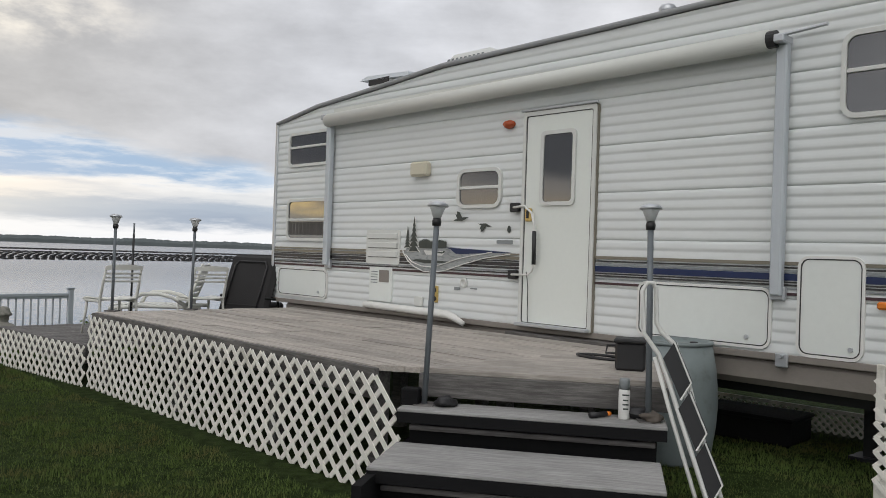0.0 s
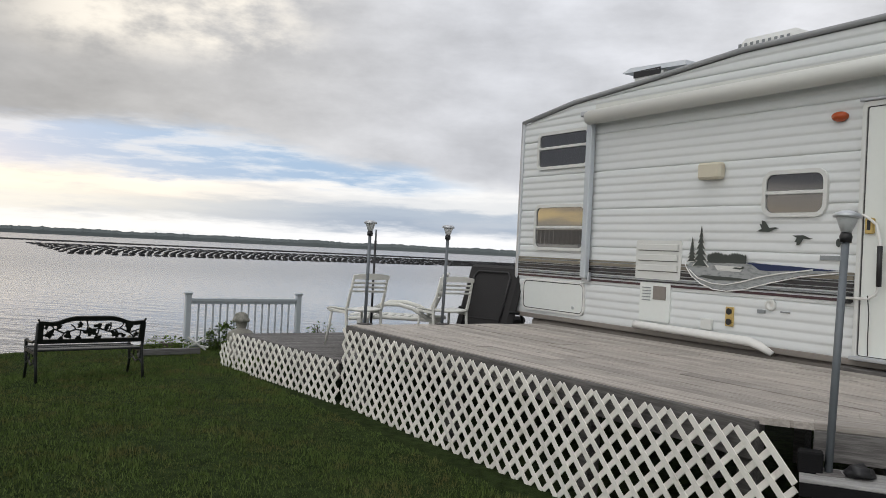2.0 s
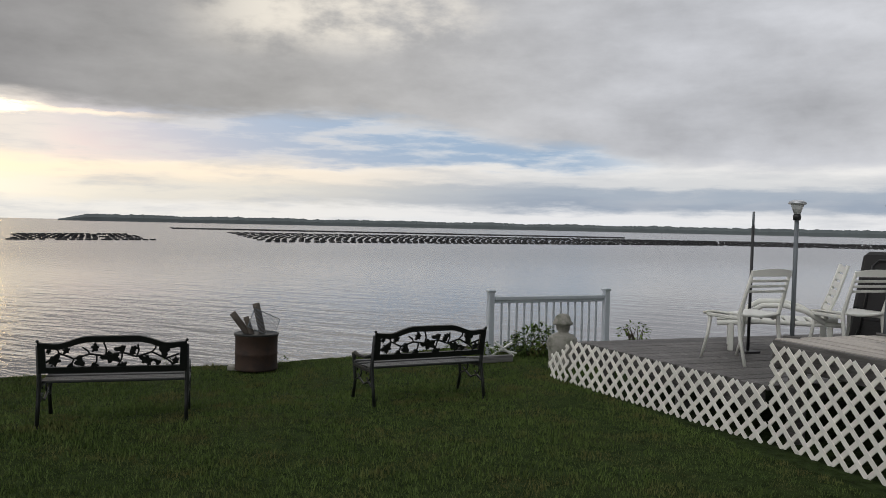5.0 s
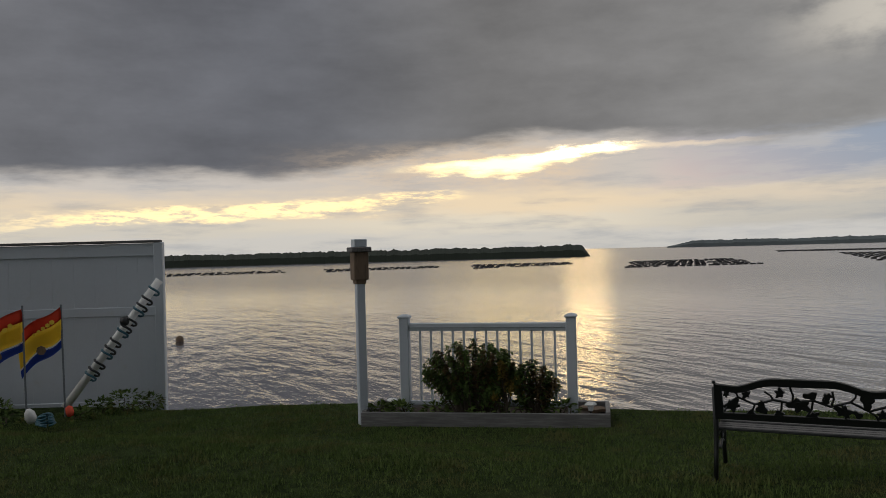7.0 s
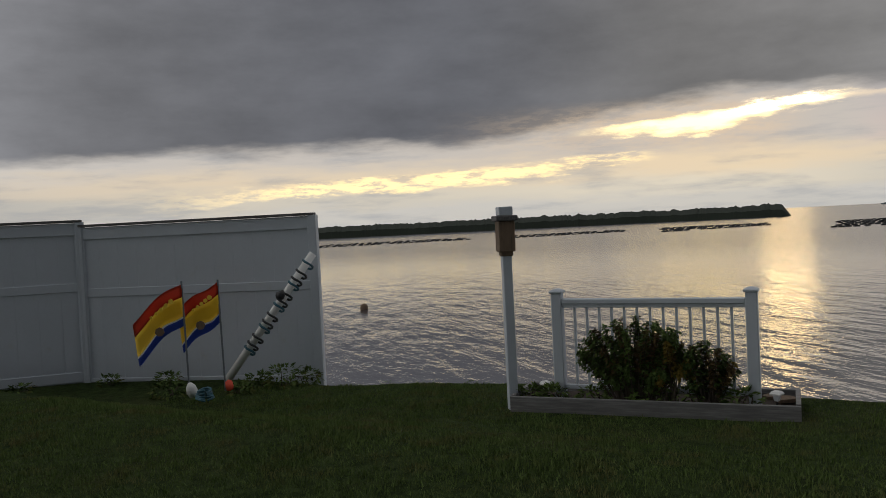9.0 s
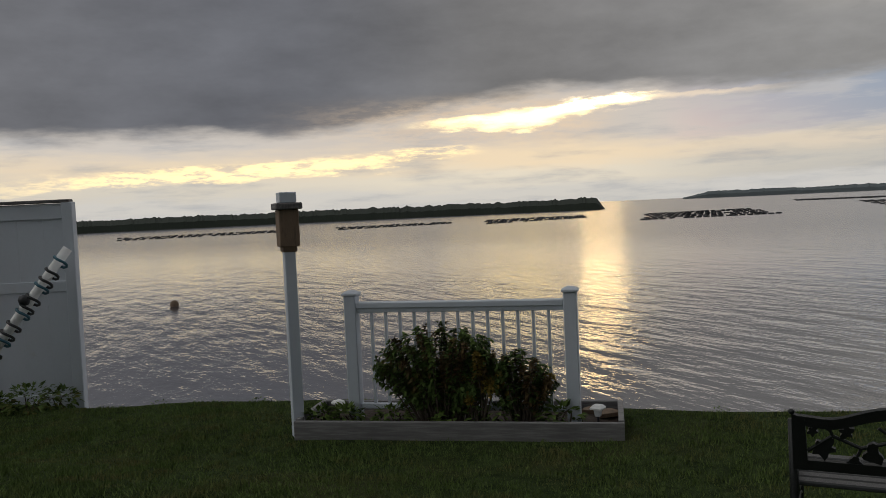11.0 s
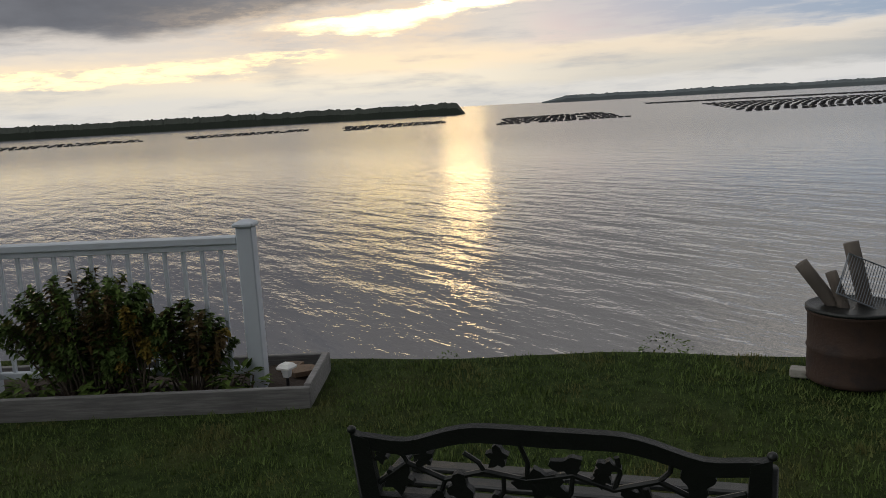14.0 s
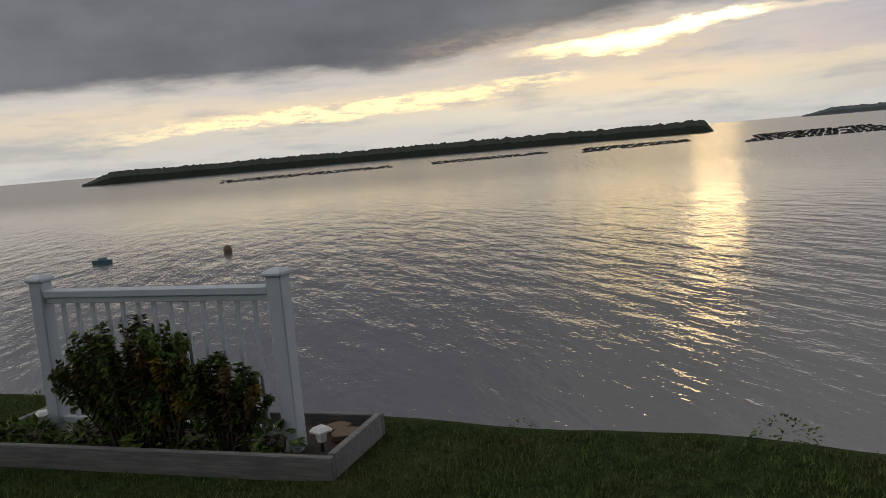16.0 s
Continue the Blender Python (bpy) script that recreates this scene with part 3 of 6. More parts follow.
def float_field(name, corners, rows, cols, seed, label):
    """Rows of black floats in a four-cornered field, each with its own drift; corners run round the field."""
    rnd = random.Random(seed)
    a, b, c, d = (Vector((*p, 0)) for p in corners)
    verts, faces = [], []
    for i in range(rows):
        for j in range(cols):
            if rnd.random() < 0.05:
                continue
            u, v = (j + 0.25 + 0.5 * (i % 2) + rnd.uniform(-0.16, 0.16)) / cols, (i + 0.5 + rnd.uniform(-0.05, 0.05)) / rows
            p = a.lerp(b, u).lerp(d.lerp(c, u), v)
            ang = math.atan2((b - a).y, (b - a).x) + rnd.uniform(-0.2, 0.2)
            ex, ey = Vector((math.cos(ang), math.sin(ang), 0)), Vector((-math.sin(ang), math.cos(ang), 0))
            base = len(verts)
            for z in (-0.15, 0.22):
                for x, y in ((-0.56, -0.36), (0.56, -0.36), (0.56, 0.36), (-0.56, 0.36)):
                    q = p + ex * x * (0.8 if z > 0 else 1) + ey * y
                    verts.append((q.x, q.y, WATER + z))
            faces += [tuple(base + k for k in f) for f in ((4, 5, 6, 7), (0, 1, 5, 4), (1, 2, 6, 5), (2, 3, 7, 6), (3, 0, 4, 7))]
    pydata(name, verts, faces, "float", label, "floats", "stuff")


FIELD = "rows of black oyster cage floats on the bay"
float_field("oyster_floats", [(-135, 95), (-126, 122), (-192, 171), (-193, 138)], 6, 20, 1, FIELD)
float_field("oyster_floats", [(-168, 79), (-182, 113), (-214, 131), (-222, 103)], 4, 20, 2, FIELD)
float_field("oyster_floats", [(-190, 52), (-197, 83), (-222, 92), (-224, 60)], 3, 19, 3, FIELD)
float_field("oyster_floats", [(-195, 5), (-200, 45), (-228, 50), (-235, 5)], 3, 26, 4, FIELD)
float_field("oyster_floats", [(-111, 136), (-43, 264), (-66, 400), (-225, 250)], 20, 80, 5, FIELD)
float_field("oyster_floats", [(-43, 264), (60, 300), (80, 430), (-66, 409)], 18, 64, 6, FIELD)
float_field("oyster_floats", [(-300, 297), (-110, 405), (-130, 480), (-360, 354)], 9, 130, 7, FIELD)

# ---- trailer ----
LENGTH = 10.4
ROOF = [(0, 3.08), (0.9, 3.22), (1.96, 3.30), (3.1, 3.40), (4.9, 3.43), (6.0, 3.455), (LENGTH, 3.5)]


def roof_z(s):
    for (a, za), (b, zb) in zip(ROOF, ROOF[1:]):
        if s <= b:
            return za + (zb - za) * (s - a) / (b - a)
    return ROOF[-1][1]


trailer = thing("travel_trailer", BASE, "white ribbed aluminium travel trailer with navy stripes beside a deck", "trailer")


def make_trailer():
    side = [(s, z - 0.02) for s, z in ROOF] + [(LENGTH, 0.83), (0, 0.83)]
    bm = bmesh.new()
    a = [bm.verts.new((s, 0.03, z)) for s, z in side]
    b = [bm.verts.new((s, 2.5, z)) for s, z in side]
    bm.faces.new(a), bm.faces.new(b)
    for i in range(len(side)):
        j = (i + 1) % len(side)
        bm.faces.new((a[i], a[j], b[j], b[i]))
    part("body", bm, "siding", trailer)
    # siding courses: each with five soft rolls and a seam
    cols = [0.0, 0.9, 1.96, 3.1, 4.9, 6.0, LENGTH]
    z0 = 0.83
    while z0 < 3.5:
        rows = [(z0, 0.012)]
        for r in range(5):
            for f, y in ((0.03, 0.003), (0.12, -0.002), (0.35, -0.0035), (0.65, -0.001), (0.90, 0.002)):
                rows.append((z0 + 0.08 * (r + f) + 0.002, y))
        rows.append((z0 + 0.4, 0.012))
        bm = bmesh.new()
        grid = [[bm.verts.new((s, y, min(z, roof_z(s) - 0.03))) for s in cols] for z, y in rows]
        for lo, hi in zip(grid, grid[1:]):
            for i in range(len(cols) - 1):
                if hi[i].co.z - lo[i].co.z > 1e-4 or hi[i + 1].co.z - lo[i + 1].co.z > 1e-4:
                    bm.faces.new((lo[i], lo[i + 1], hi[i + 1], hi[i]))
        if len(bm.faces):
            part("siding_panel", bm, "siding", trailer, "", True)
        z0 += 0.4
    # roof skin with a rolled edge rail
    bm = bmesh.new()
    tube(bm, [(s, -0.012, z) for s, z in ROOF], 0.025, 8)
    part("roof_rail", bm, "roof", trailer, "grey metal roof rail", True)
    bm = bmesh.new()
    lo = [[bm.verts.new((s, y, z + 0.01 + (0.03 if 0.1 < y < 2.4 else 0))) for y in (0.0, 0.3, 2.2, 2.5)] for s, z in ROOF]
    for p, q in zip(lo, lo[1:]):
        for i in range(3):
            bm.faces.new((p[i], q[i], q[i + 1], p[i + 1]))
    part("roof", bm, "roof", trailer)
    # corner trims
    part("corner_trim", nbox((0.0, 0.0, 1.955), (0.05, 0.05, 2.25), None, 0.01), "metal", trailer, "grey aluminium corner trim")
    # underbelly
    part("underbelly", nbox((LENGTH / 2 + 0.1, 1.25, 0.70), (LENGTH - 0.3, 2.46, 0.22), None, 0.05), "skirt", trailer, "grey underbelly sheet")
    # front wall ends in a dark lower trim
    part("lower_trim", nbox((LENGTH / 2, -0.004, 0.815), (LENGTH, 0.03, 0.05), None, 0.005), "skirt", trailer, "grey lower edge trim")
    # frame rails, axles and a jack post
    bm = nbox((8.0, 0.35, 0.56), (4.6, 0.08, 0.14))
    part("chassis_rail", bm, "black", trailer, "dark steel chassis rail")
    bm = nbox((7.0, 1.0, 0.31), (0.1, 0.1, 0.62))
    box(bm, (7.0, 1.0, 0.015), (0.26, 0.26, 0.03))
    part("jack", bm, "black", trailer, "dark steel support jack")
    # stripes
    left = ((1.478, 1.494, "tan"), (1.437, 1.467, "tan"), (1.418, 1.430, "dark"), (1.378, 1.410, "dark"), (1.350, 1.370, "dark"), (1.328, 1.338, "decalgrey"), (1.306, 1.318, "dark"), (1.268, 1.290, "maroon"))
    right = ((1.470, 1.494, "tan"), (1.446, 1.458, "dark"), (1.416, 1.437, "decalgrey"), (1.362, 1.410, "blue"), (1.343, 1.354, "dark"), (1.322, 1.335, "dark"), (1.298, 1.310, "decalgrey"), (1.256, 1.276, "maroon"))
    for spans, rows in ((((0.0, 4.24),), left), (((5.1, LENGTH),), right)):
        for a, b in spans:
            for i, (lo_z, hi_z, mat) in enumerate(rows):
                part("stripe", nbox(((a + b) / 2, -0.0085 - 0.0012 * (i % 2), (lo_z + hi_z) / 2), (b - a, 0.006, hi_z - lo_z)), mat, trailer)


make_trailer()


def rv_window(x0, z0, x1, z1, r, label, split=0.42, curtain=False):
    """A radius-cornered trailer window: frame, sliding bar, two panes."""
    w = part("window", ring(bmesh.new(), rounded(x0 - 0.035, z0 - 0.035, x1 + 0.035, z1 + 0.035, r + 0.03), rounded(x0, z0, x1, z1, r), 0.03, 0.0), "frame", trailer, label)
    zs = z1 - (z1 - z0) * split
    part("bar", nbox(((x0 + x1) / 2, -0.02, zs), (x1 - x0, 0.022, 0.03), None, 0.004), "frame", w)
    for a, b in ((zs + 0.015, z1), (z0, zs - 0.015)):
        part("pane", nbox(((x0 + x1) / 2, -0.012, (a + b) / 2), (x1 - x0 - 0.01, 0.006, b - a - 0.004)), "glass", w)
    if curtain:
        bm = bmesh.new()
        n = 40
        top, low = [], []
        for i in range(n + 1):
            x = x0 + 0.03 + (x1 - x0 - 0.06) * i / n
            y = -0.018 - 0.0035 * math.sin(i * 1.6)
            top.append(bm.verts.new((x, y, zs - 0.03)))
            low.append(bm.verts.new((x, y, z0 + 0.04 + 0.012 * math.sin(i * 2.3))))
        for i in range(n):
            bm.faces.new((low[i], low[i + 1], top[i + 1], top[i]))
        part("curtain", bm, "curtain", w, "dark gathered curtain")
    return w


rv_window(0.34, 2.53, 1.16, 2.89, 0.05, "dark upper bunk window")
rv_window(0.34, 1.61, 1.16, 2.06, 0.06, "bunk window with a short curtain", 0.5, True)
rv_window(3.43, 1.96, 3.96, 2.28, 0.07, "small dark kitchen window", 0.48)
rv_window(7.12, 2.50, 7.95, 3.02, 0.07, "side window with a curtain", 0.45)


def rv_hatch(x0, z0, x1, z1, label, r=0.06):
    h = part("hatch", slab(bmesh.new(), rounded(x0, z0, x1, z1, r), 0.016), "hatch", trailer, label)
    part("rim", ring(bmesh.new(), rounded(x0 - 0.02, z0 - 0.02, x1 + 0.02, z1 + 0.02, r + 0.02), rounded(x0, z0, x1, z1, r), 0.022), "white", h)
    part("seal", ring(bmesh.new(), rounded(x0 - 0.001, z0 - 0.001, x1 + 0.001, z1 + 0.001, r), rounded(x0 + 0.008, z0 + 0.008, x1 - 0.008, z1 - 0.008, r - 0.006), 0.0195), "dark", h, "thin dark rubber seal")
    bm = bmesh.new()
    rod(bm, (x0 + (x1 - x0) * 0.85, -0.016, z0 + 0.06), (x0 + (x1 - x0) * 0.85, -0.03, z0 + 0.06), 0.016)
    part("latch", bm, "metal", h)
    return h


rv_hatch(0.16, 0.90, 1.20, 1.22, "pale luggage hatch below the bunks")
rv_hatch(5.55, 0.88, 6.63, 1.285, "wide pale luggage hatch")
rv_hatch(6.85, 0.86, 7.26, 1.52, "tall pale luggage hatch")


def make_trailer_fittings():
    # entry door
    door = part("entry_door", slab(bmesh.new(), rounded(4.31, 0.87, 5.05, 2.75, 0.02), 0.035), "door", trailer, "closed off-white entry door")
    part("door_frame", ring(bmesh.new(), rounded(4.27, 0.835, 5.09, 2.79, 0.02), rounded(4.305, 0.868, 5.055, 2.752, 0.02), 0.045), "frame", door, "cream door frame with a dark gasket")
    part("gasket", ring(bmesh.new(), rounded(4.263, 0.828, 5.097, 2.797, 0.02), rounded(4.271, 0.836, 5.089, 2.789, 0.02), 0.03), "tan", door)
    part("seal", ring(bmesh.new(), rounded(4.309, 0.869, 5.051, 2.751, 0.02), rounded(4.315, 0.875, 5.045, 2.745, 0.016), 0.039), "dark", door)
    part("window_frame", ring(bmesh.new(), rounded(4.49, 1.93, 4.885, 2.60, 0.05), rounded(4.525, 1.965, 4.85, 2.565, 0.03), 0.02, -0.035), "frame", door)
    part("pane", slab(bmesh.new(), rounded(4.522, 1.962, 4.853, 2.568, 0.03), 0.008, pose(0, -0.036, 0)), "glass", door, "dark frosted door pane")
    part("drip_cap", nbox((4.68, -0.05, 2.805), (0.86, 0.03, 0.022), None, 0.005), "metal", door)
    bm = nbox((4.37, -0.05, 1.85), (0.07, 0.03, 0.12), None, 0.008)
    part("lock", bm, "brass", door, "brass and chrome door lock")
    part("paddle", nbox((4.37, -0.066, 1.855), (0.025, 0.012, 0.075), None, 0.003), "black", door)
    part("sill", nbox((4.68, -0.06, 0.855), (0.8, 0.1, 0.03), None, 0.006), "metal", door)
    # folding grab handle
    handle = part("grab_handle", tube(bmesh.new(), [(4.19, -0.06, 1.92), (4.34, -0.075, 1.93), (4.44, -0.085, 1.86), (4.475, -0.09, 1.74), (4.48, -0.09, 1.42), (4.46, -0.09, 1.34), (4.40, -0.08, 1.305), (4.19, -0.06, 1.30)], 0.011), "white", trailer, "white folding grab handle", True)
    part("grip", rod(bmesh.new(), (4.478, -0.09, 1.70), (4.482, -0.09, 1.40), 0.019), "black", handle, "black foam grip", True)
    for z in (1.92, 1.30):
        part("bracket", nbox((4.19, -0.035, z), (0.1, 0.06, 0.085), None, 0.01), "black", handle)
    part("cord", tube(bmesh.new(), [(4.40, -0.09, 1.33), (4.405, -0.07, 1.2), (4.40, -0.06, 0.95), (4.405, -0.06, 0.88)], 0.004, 5), "black", handle)
    # porch light, vents, fridge louvre, heater
    bm = bmesh.new()
    lathe(bm, [(0.066, 0.0), (0.068, 0.02), (0.052, 0.05), (0.0, 0.06)], 16, pose(4.07, -0.005, 2.705, 90, 0, 0) @ Matrix.Diagonal((1, 0.6, 1, 1)))
    part("porch_light", bm, "red", trailer, "orange red porch light lens", True)
    bm = nbox((2.86, -0.045, 2.345), (0.26, 0.09, 0.15), None, 0.02)
    part("range_vent", bm, "beige", trailer, "beige range vent hood")
    louvre = part("fridge_vent", slab(bmesh.new(), rounded(1.95, 1.335, 2.53, 1.71, 0.025), 0.014), "frame", trailer, "white louvred fridge vent")
    for i in range(3):
        bm = bmesh.new()
        slab(bm, [(1.985, 1.41 + i * 0.1), (2.495, 1.41 + i * 0.1), (2.495, 1.415 + i * 0.1), (1.985, 1.415 + i * 0.1)], 0.004, pose(0, -0.013, 0))
        part("gap", bm, "dark", louvre)
        part("slat", nbox((2.24, -0.022, 1.445 + i * 0.1), (0.51, 0.016, 0.06), pose(0, 0, 0), 0.004), "frame", louvre)
    heater = part("heater_door", slab(bmesh.new(), rounded(2.03, 0.93, 2.42, 1.30, 0.02), 0.02), "hatch", trailer, "white water heater door")
    part("grille", nbox((2.29, -0.022, 1.205), (0.16, 0.01, 0.13)), "skirt", heater, "dark square exhaust grille")
    for i in range(5):
        part("vent_slot", nbox((2.12, -0.022, 1.13 + i * 0.03), (0.11, 0.01, 0.008)), "decalgrey", heater)
    # outlet plate, inlet, small cover
    plate = part("outlet_plate", nbox((3.11, -0.012, 1.055), (0.085, 0.02, 0.17), None, 0.005), "brass", trailer, "brass outlet plate with two round sockets")
    for z in (1.10, 1.01):
        part("socket", rod(bmesh.new(), (3.11, -0.02, z), (3.11, -0.03, z), 0.028, None, 14), "black", plate)
    part("water_inlet", lathe(bmesh.new(), [(0.05, 0), (0.05, 0.012), (0.03, 0.02), (0.028, 0.014), (0.0, 0.014)], 18, pose(3.52, -0.006, 1.19, 90, 0, 0)), "frame", trailer, "round white water inlet", True)
    part("cover_plate", nbox((2.87, -0.02, 0.965), (0.12, 0.035, 0.1), None, 0.006), "frame", trailer)
    part("marker", nbox((3.43, -0.012, 1.13), (0.08, 0.012, 0.03), None, 0.003), "decalgrey", trailer)
    part("marker", nbox((3.66, -0.012, 1.14), (0.09, 0.012, 0.012), None, 0.003), "decalgrey", trailer)
    # white tarp bundled along the foot of the wall, near the deck
    bm = bmesh.new()
    tube(bm, [(2.0, -0.05, 0.86), (2.06, -0.09, 0.885), (2.2, -0.10, 0.885), (3.4, -0.10, 0.87), (3.50, -0.10, 0.845), (3.60, -0.07, 0.79)], [0.02, 0.036, 0.036, 0.04, 0.036, 0.026])
    part("wheel_trim", bm, "white", trailer, "white lumpy tarp along the foot of the wall", True)
    # round badge and a bar of small lettering
    part("badge", lathe(bmesh.new(), [(0.028, 0), (0.028, 0.006), (0.0, 0.006)], 14, pose(4.10, -0.008, 1.72, 90, 0, 0) @ Matrix.Diagonal((0.7, 1.2, 1, 1))), "decaldark", trailer)
    part("lettering_bar", nbox((4.05, -0.012, 1.6), (0.2, 0.006, 0.035)), "decalgrey", trailer, "small grey bar of lettering")
    part("clearance_light", nbox((7.42, -0.018, 1.225), (0.13, 0.03, 0.05), None, 0.012), "orange", trailer, "orange clearance lamp")
    latch = part("lower_catch", nbox((6.74, -0.03, 0.80), (0.09, 0.03, 0.10), None, 0.008), "metal", trailer, "small metal catch under the wall")
    part("knob", rod(bmesh.new(), (6.74, -0.045, 0.83), (6.74, -0.075, 0.83), 0.016, None, 10), "metal", latch)
    # awning: tube, two arms, end cap
    awn = part("awning", rod(bmesh.new(), (1.28, -0.125, 2.99), (6.62, -0.125, 3.055), 0.075, None, 20), "awning", trailer, "rolled awning on two grey arms", True)
    part("awning_flap", nbox((3.95, -0.052, 3.085), (5.3, 0.012, 0.10), pose(0, 0, 0)), "awning", awn)
    for s, zt, zb in ((1.25, 3.03, 1.29), (6.70, 3.05, 1.25)):
        arm = part("arm", nbox((s, -0.06, (zt + zb) / 2), (0.085, 0.07, zt - zb), None, 0.012), "armgrey", awn, "grey awning arm")
        part("foot", nbox((s, -0.03, zb + 0.02), (0.11, 0.05, 0.1), None, 0.01), "metal", arm)
        part("head", nbox((s, -0.1, zt), (0.1, 0.16, 0.06), None, 0.01), "metal", arm)
    part("end_cap", rod(bmesh.new(), (6.60, -0.125, 3.055), (6.68, -0.125, 3.056), 0.062, None, 16), "black", awn)
    part("crank_rod", rod(bmesh.new(), (6.72, -0.12, 3.08), (7.02, -0.1, 3.11), 0.014), "metal", awn)
    # roof vent, air conditioner, flue
    vent = part("roof_vent", nbox((1.62, 0.56, 3.41), (0.42, 0.42, 0.26), None, 0.03), "frame", trailer, "open white roof vent cover")
    lid = prism(bmesh.new(), [(1.26, 0.34), (2.16, 0.34), (2.16, 0.9), (1.26, 0.9)], 3.52, 3.585)
    for v in lid.verts:
        if v.co.z > 3.55:
            v.co.x = 1.71 + (v.co.x - 1.71) * 0.86
            v.co.y = 0.62 + (v.co.y - 0.62) * 0.8
        v.co.z += 0.05 * (1.5 - v.co.x)
    part("lid", lid, "armgrey", vent, "grey hinged vent lid")
    part("screen", nbox((1.62, 0.345, 3.49), (0.38, 0.008, 0.07)), "black", vent)
    ac = bmesh.new()
    box(ac, (2.98, 0.75, 3.53), (0.72, 0.62, 0.28), None, 0.09)
    unit = part("air_conditioner", ac, "frame", trailer, "white roof air conditioner", True)
    for i in range(9):
        part("slot", nbox((2.72 + i * 0.065, 0.437, 3.57), (0.03, 0.008, 0.06)), "decalgrey", unit)
    bm = lathe(bmesh.new(), [(0.05, 3.42), (0.05, 3.64), (0.075, 3.64), (0.08, 3.69), (0.06, 3.72), (0.0, 3.73)], 16, pose(5.34, 0.6, 0))
    part("flue", bm, "metal", trailer, "metal roof flue cap", True)


make_trailer_fittings()


def make_mural():
    """The printed lake scene: two firs, a bank of reeds, water, a dark swoosh with white outlines, three flying birds."""
    y = -0.0125

    def decal(outline, mat, lift=0.0, name="decal"):
        part(name, slab(bmesh.new(), outline, 0.003, pose(0, y - lift, 0)), mat, trailer)

    bowl = [(2.60, 1.47), (2.66, 1.40), (2.76, 1.33), (2.9, 1.29), (3.05, 1.285), (3.2, 1.30), (3.4, 1.345), (3.6, 1.405), (3.85, 1.46), (4.12, 1.495), (3.8, 1.50), (3.5, 1.52), (3.3, 1.545), (2.95, 1.55), (2.65, 1.52)]
    decal(bowl, "decalpale")
    decal([(3.24, 1.535), (3.32, 1.52), (3.40, 1.475), (3.5, 1.472), (3.65, 1.482), (3.85, 1.490), (4.15, 1.502), (3.7, 1.522)], "blue", 0.004)
    decal([(2.74, 1.39), (2.95, 1.365), (3.2, 1.375), (3.32, 1.392), (3.1, 1.40), (2.8, 1.405)], "decaldark", 0.002)
    # lake surface
    decal([(2.92, 1.50), (3.25, 1.495), (3.2, 1.45), (2.96, 1.455)], "frame", 0.002)
    # reed banks, saw-toothed
    for a, b, z0, h in ((2.84, 3.05, 1.54, 0.075), (3.04, 3.26, 1.545, 0.065)):
        n = 13
        top = []
        for i in range(n * 2 + 1):
            x = b - (b - a) * i / (n * 2)
            env = math.sin(math.pi * min(0.9, max(0.15, i / (n * 2))))
            top.append((x, z0 + h * (0.45 + 0.4 * env) + (0.018 if i % 2 else 0)))
        decal([(a, z0 - 0.02), (b, z0 - 0.02)] + top, "decaldark", 0.003)
    # firs
    for cx, z0, h, wd in ((2.665, 1.50, 0.25, 0.055), (2.765, 1.45, 0.40, 0.085)):
        pts = [(cx, z0 + h)]
        tiers = 7
        for i in range(tiers):
            f = (i + 1) / tiers
            pts += [(cx + wd * f, z0 + h * (1 - f * 0.92)), (cx + wd * f * 0.38, z0 + h * (1 - f * 0.92) + 0.006)]
        pts += [(cx - q[0] + cx, q[1]) for q in reversed(pts[1:])]
        edge_pts = [(cx + (px - cx) * 1.22, z0 + (pz - z0) * 1.03 - 0.006) for px, pz in pts]
        decal(edge_pts, "white", 0.0045, "fir_outline")
        decal(pts, "decaldark", 0.008, "fir_decal")
    # water bird and ripples
    decal([(3.12, 1.478), (3.2, 1.472), (3.235, 1.48), (3.245, 1.5), (3.225, 1.5), (3.215, 1.487), (3.15, 1.49)], "decaldark", 0.006)
    decal([(3.0, 1.475), (3.1, 1.47), (3.1, 1.466), (2.98, 1.468)], "white", 0.006)
    # white outlines of the swoosh
    for pts in ([(2.585, 1.52), (2.60, 1.47), (2.67, 1.39), (2.78, 1.325), (2.92, 1.283), (3.07, 1.275), (3.25, 1.30), (3.5, 1.37), (3.8, 1.44), (4.13, 1.485)],
                [(2.64, 1.45), (2.74, 1.375), (2.9, 1.335), (3.05, 1.33), (3.22, 1.365), (3.42, 1.42), (3.6, 1.455), (3.9, 1.50)]):
        part("outline", tube(bmesh.new(), [(px, y - 0.009, pz) for px, pz in pts], 0.0055, 6), "white", trailer)
    # birds in flight
    for bx, bz, k in ((3.45, 1.815, 1.0), (3.78, 1.745, 0.85)):
        wing = [(bx - 0.10 * k, bz - 0.01 * k), (bx - 0.03 * k, bz - 0.012 * k), (bx + 0.02 * k, bz - 0.014 * k), (bx + 0.085 * k, bz + 0.012 * k), (bx + 0.12 * k, bz + 0.018 * k), (bx + 0.08 * k, bz + 0.026 * k), (bx + 0.02 * k, bz + 0.02 * k), (bx - 0.02 * k, bz + 0.075 * k), (bx - 0.055 * k, bz + 0.085 * k), (bx - 0.05 * k, bz + 0.05 * k), (bx - 0.075 * k, bz + 0.055 * k), (bx - 0.05 * k, bz + 0.012 * k)]
        if k < 1:
            wing = [(px, 2 * bz - pz + 0.02) for px, pz in wing]
        decal(wing, "decaldark", 0.0, "bird_decal")


make_mural()

